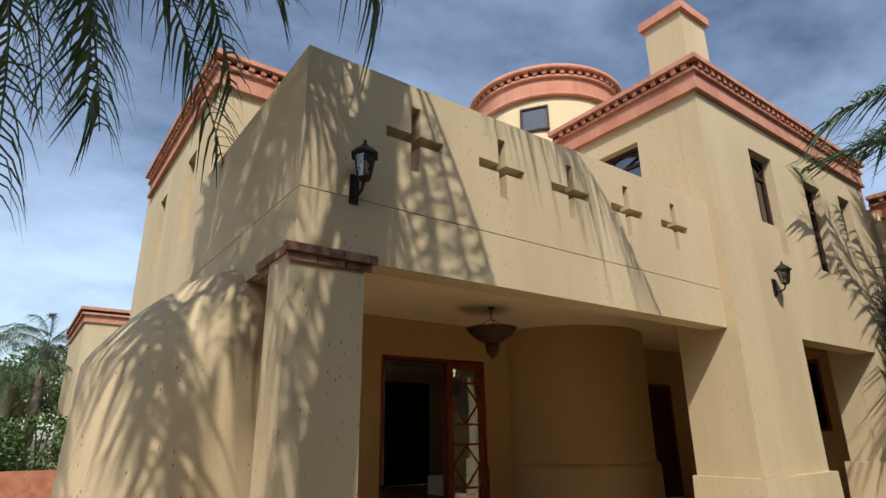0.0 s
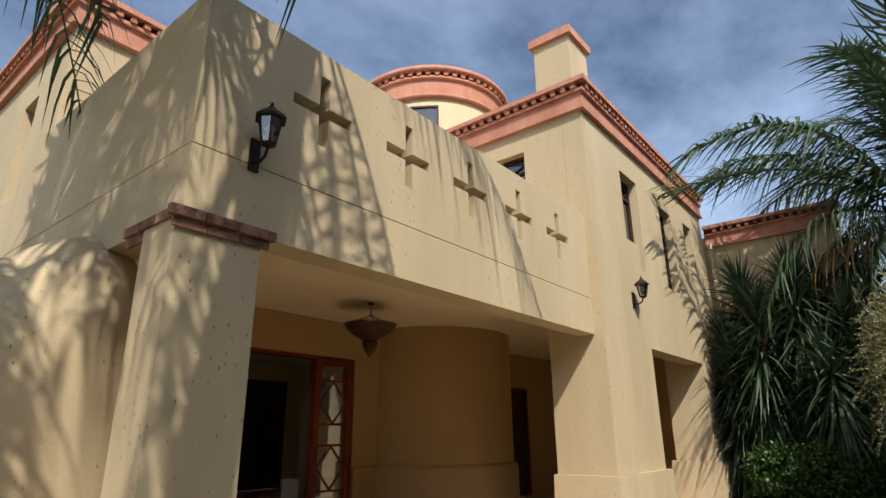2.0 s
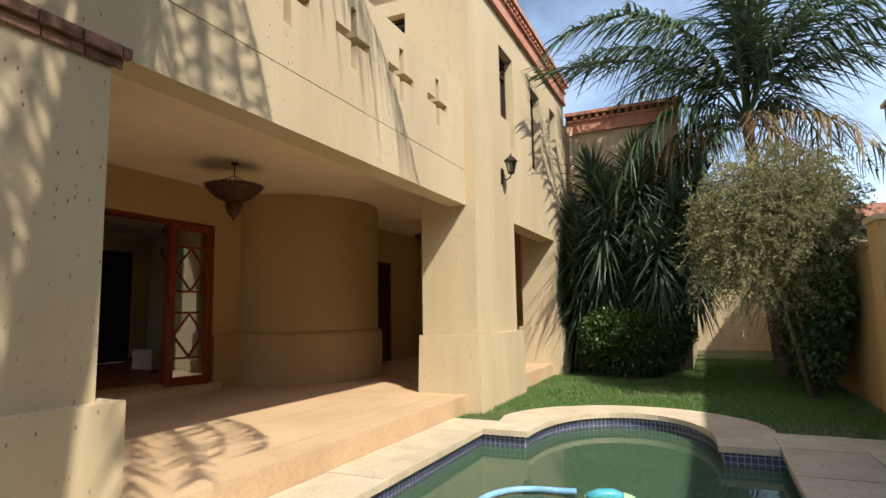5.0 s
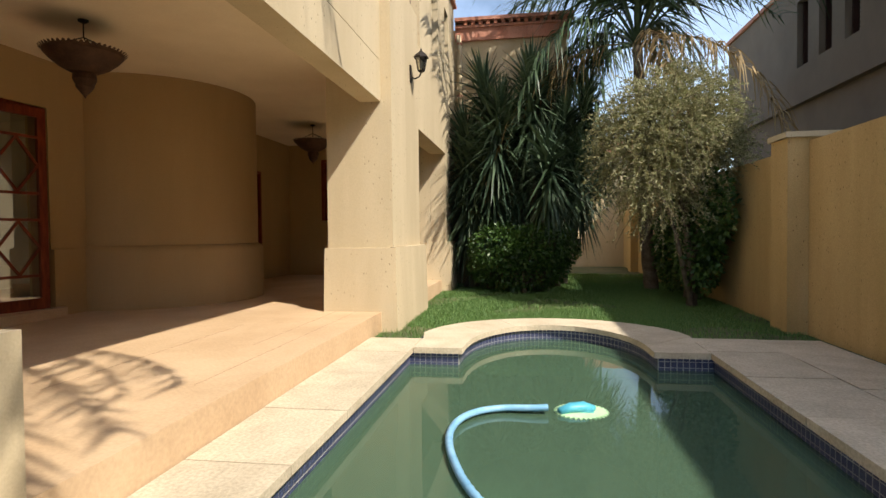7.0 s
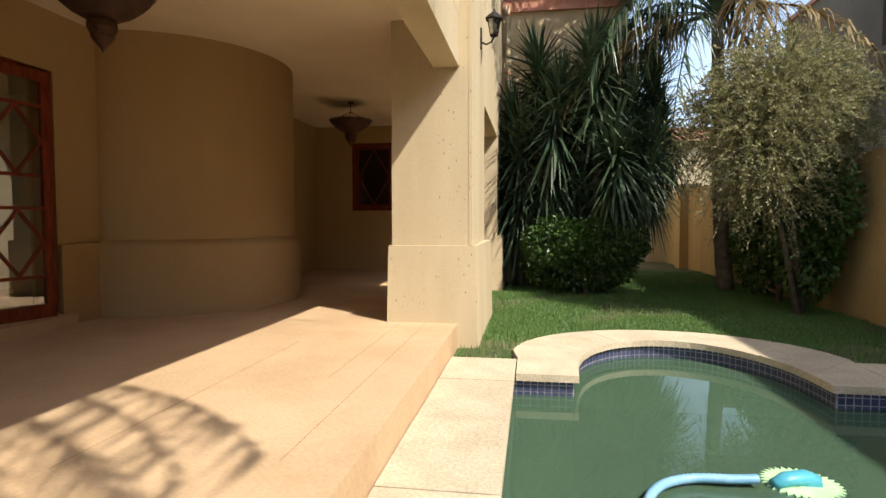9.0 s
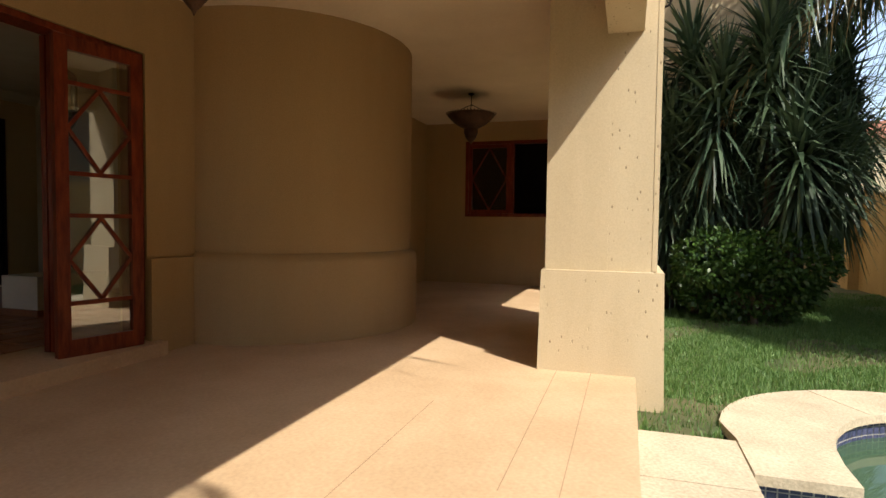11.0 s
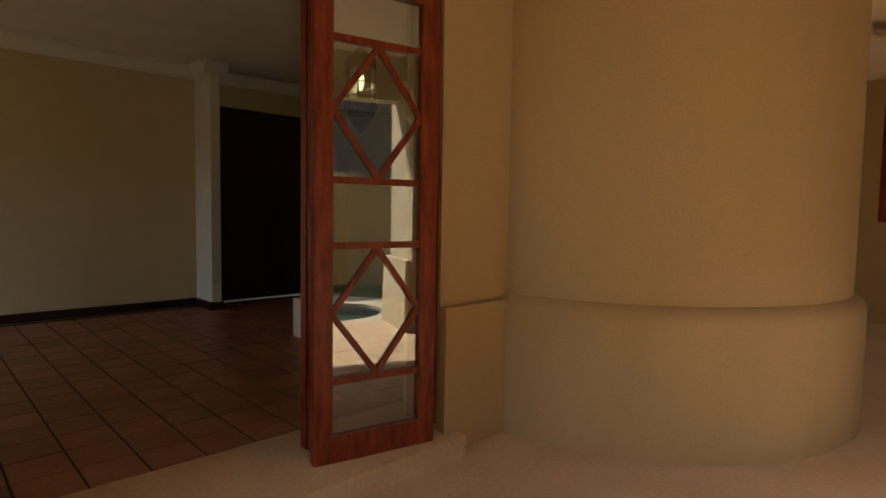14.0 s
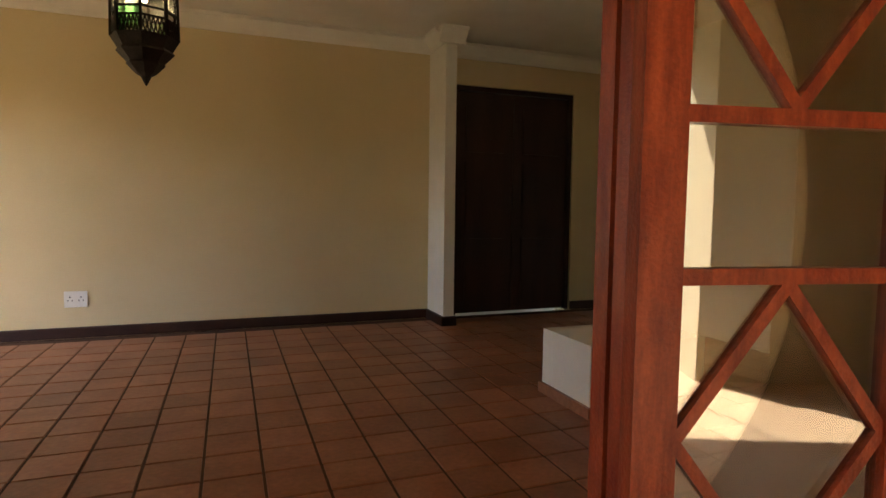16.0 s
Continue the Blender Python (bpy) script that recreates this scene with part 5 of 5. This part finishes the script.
spray_shrub("olive_shrub", (9.1, -0.75, -0.03), [((-0.05, 0.35, 2.65), (0.95, 1.0, 0.75)), ((-0.4, 0.8, 2.1), (0.6, 0.55, 0.65)), ((0.0, 0.0, 2.2), (0.8, 0.7, 0.6)), ((-0.2, 0.3, 3.1), (0.6, 0.7, 0.4)), ((0.5, 0.0, 2.6), (0.7, 0.65, 0.75)), ((0.2, 0.95, 2.5), (0.5, 0.45, 0.7)), ((-0.3, 0.45, 1.65), (0.45, 0.5, 0.4))], 3300, OLIVE_LEAF, "airy grey-green shrub leaning over the lawn", [(-0.3, 0.4, 2.4), (0.3, 0.2, 2.6), (-0.1, 0.7, 2.2), (0.1, -0.1, 2.3), (0.5, 0.3, 2.8)], 3)
shrub("dark_shrub", (10.0, -0.95, -0.03), [((0.0, 0.0, 1.2), (0.9, 0.30, 0.9)), ((-0.9, 0.0, 1.4), (0.7, 0.28, 0.6)), ((0.9, 0.05, 0.9), (0.8, 0.32, 0.8)), ((-0.8, 0.12, 0.9), (0.6, 0.3, 0.7))], 10000, 0.08, BUSH_LEAF, "dark green shrub against the boundary wall", [(-0.5, 0, 1.3), (0.4, 0.1, 1.3), (0, 0, 1.5)], 4)
shrub("rounded_bush", (11.0, 1.75, -0.03), [((0, 0.45, 0.85), (0.55, 0.55, 0.42)), ((0, -0.25, 0.85), (0.55, 0.6, 0.42)), ((0, -0.6, 0.85), (0.4, 0.4, 0.4)), ((0.1, 0.1, 0.45), (0.5, 0.9, 0.4))], 9000, 0.075, BUSH_LEAF, "dense dark green clipped bush under the yuccas", [(0, 0.4, 0.7), (0, -0.3, 0.7), (0, 0, 0.8)], 5, 0.75)
shrub("garden_hedge", (-3.0, 14.2, 0.0), [((i * 1.0 - 4.5, 0, 1.3), (0.75, 0.6, 0.55)) for i in range(10)], 15000, 0.09, BUSH_LEAF, "dense bright green clipped hedge behind the low wall", [(i * 1.5 - 3.5, 0, 1.2) for i in range(6)], 6, 0.8, "hedge")
for i, (x, y, h, r) in enumerate(((-4.5, 33, 4.0, 2.6), (1.5, 36, 4.2, 2.6), (-9, 32, 4.5, 3.0))):
    shrub("garden_tree", (x, y, -0.03), [((0, 0, h), (r, r, r * 0.7)), ((r * 0.6, 0.3, h - 0.7), (r * 0.6, r * 0.6, r * 0.5)), ((-r * 0.6, 0.2, h - 0.6), (r * 0.6, r * 0.6, r * 0.5))], 7000, 0.22, FAR_LEAF, "leafy green tree beyond the hedge", [(0, 0, h), (0.8, 0, h), (-0.8, 0.2, h)], 30 + i, 0.4, "tree")

# ---------------- lawn grass ----------------
def grass(x0, x1, y0, y1, n, seed, skip):
    g = np.random.RandomState(seed)
    x, y = g.uniform(x0, x1, n), g.uniform(y0, y1, n)
    keep = np.array([not skip(a, b) for a, b in zip(x, y)])
    x, y = x[keep], y[keep]
    n = len(x)
    a, h, l = g.uniform(0, math.tau, n), g.uniform(0.025, 0.055, n), g.uniform(0.0, 0.03, n)
    w = 0.0045
    base = np.stack([x, y, np.full(n, GZ)], 1)
    side = np.stack([np.cos(a), np.sin(a), np.zeros(n)], 1) * w
    tip = base + np.stack([-np.sin(a) * l, np.cos(a) * l, h], 1)
    V = np.stack([base - side, base + side, tip], 1).reshape(-1, 3)
    me = bpy.data.meshes.new("grass")
    me.from_pydata(V.tolist(), [], np.arange(3 * n).reshape(-1, 3).tolist())
    me.materials.append(GRASS)
    return me


cyp, bp_ = (AY0 + AY1) / 2, (AY1 - AY0) / 2 + 0.5


lawn_rng = random.Random(17)


def off_lawn(x, y):
    if x < PX1 + 0.48 or (x < 6.36 and y < 0.04):
        return True
    if ((x - PX1 - 0.5) / (AX + 0.02)) ** 2 + ((y - cyp) / bp_) ** 2 < 1:
        return True
    if x > 6.55 and x < 8.5 and y > WF - 0.08:
        return True
    return noise.noise((x * 0.7, y * 0.9, 3.0)) < -0.12 and lawn_rng.random() < 0.8


ob = new("grass", grass(6.1, 15.5, -1.25, 3.27, 240000, 2, off_lawn))
tagged(ob, "short green lawn with thin dry patches beyond the pool", "grass", "", "stuff")

# ---------------- quarry tiles of the living room ----------------
bm = bmesh.new()
box(bm, 1.70, 7.3195, 0.1, 8.32, 11.298, ROOM_Z - 0.006)
floor = struct("floor_room", bm, GROUT, "terracotta quarry tile floor with dark grout", "floor")
P = 0.2255
b = bmesh.new()
e = 0.0055
box(b, e, e, -0.006, P - e, P - e, 0.0)
for v in b.verts:
    if v.co.z > -0.001:
        v.co.x += 0.002 if v.co.x < P / 2 else -0.002
        v.co.y += 0.002 if v.co.y < P / 2 else -0.002
tile = mesh_of("tile", b, TILE)
rest = bmesh.new()
rt_ = random.Random(8)
for i in range(-14, 17):
    for j in range(-8, 12):
        x, y = 4.68 + i * P, 8.90 + j * P
        if x < 1.70 or x + P > 8.32 or y < HW + 0.30 or y + P > 11.30:
            continue
        if 3.0 < x < 6.5:
            ob = new("tile", tile)
            ob.parent = floor
            ob.matrix_local = pose(x, y, ROOM_Z + rt_.uniform(-0.001, 0.0005), rt_.uniform(-0.2, 0.2), rt_.uniform(-0.2, 0.2), 0)
        else:
            box(rest, x + e, y + e, ROOM_Z - 0.006, x + P - e, y + P - e, ROOM_Z)
ot = part("outer_tiles", rest, TILE, floor)
ot["kind"] = "stuff"
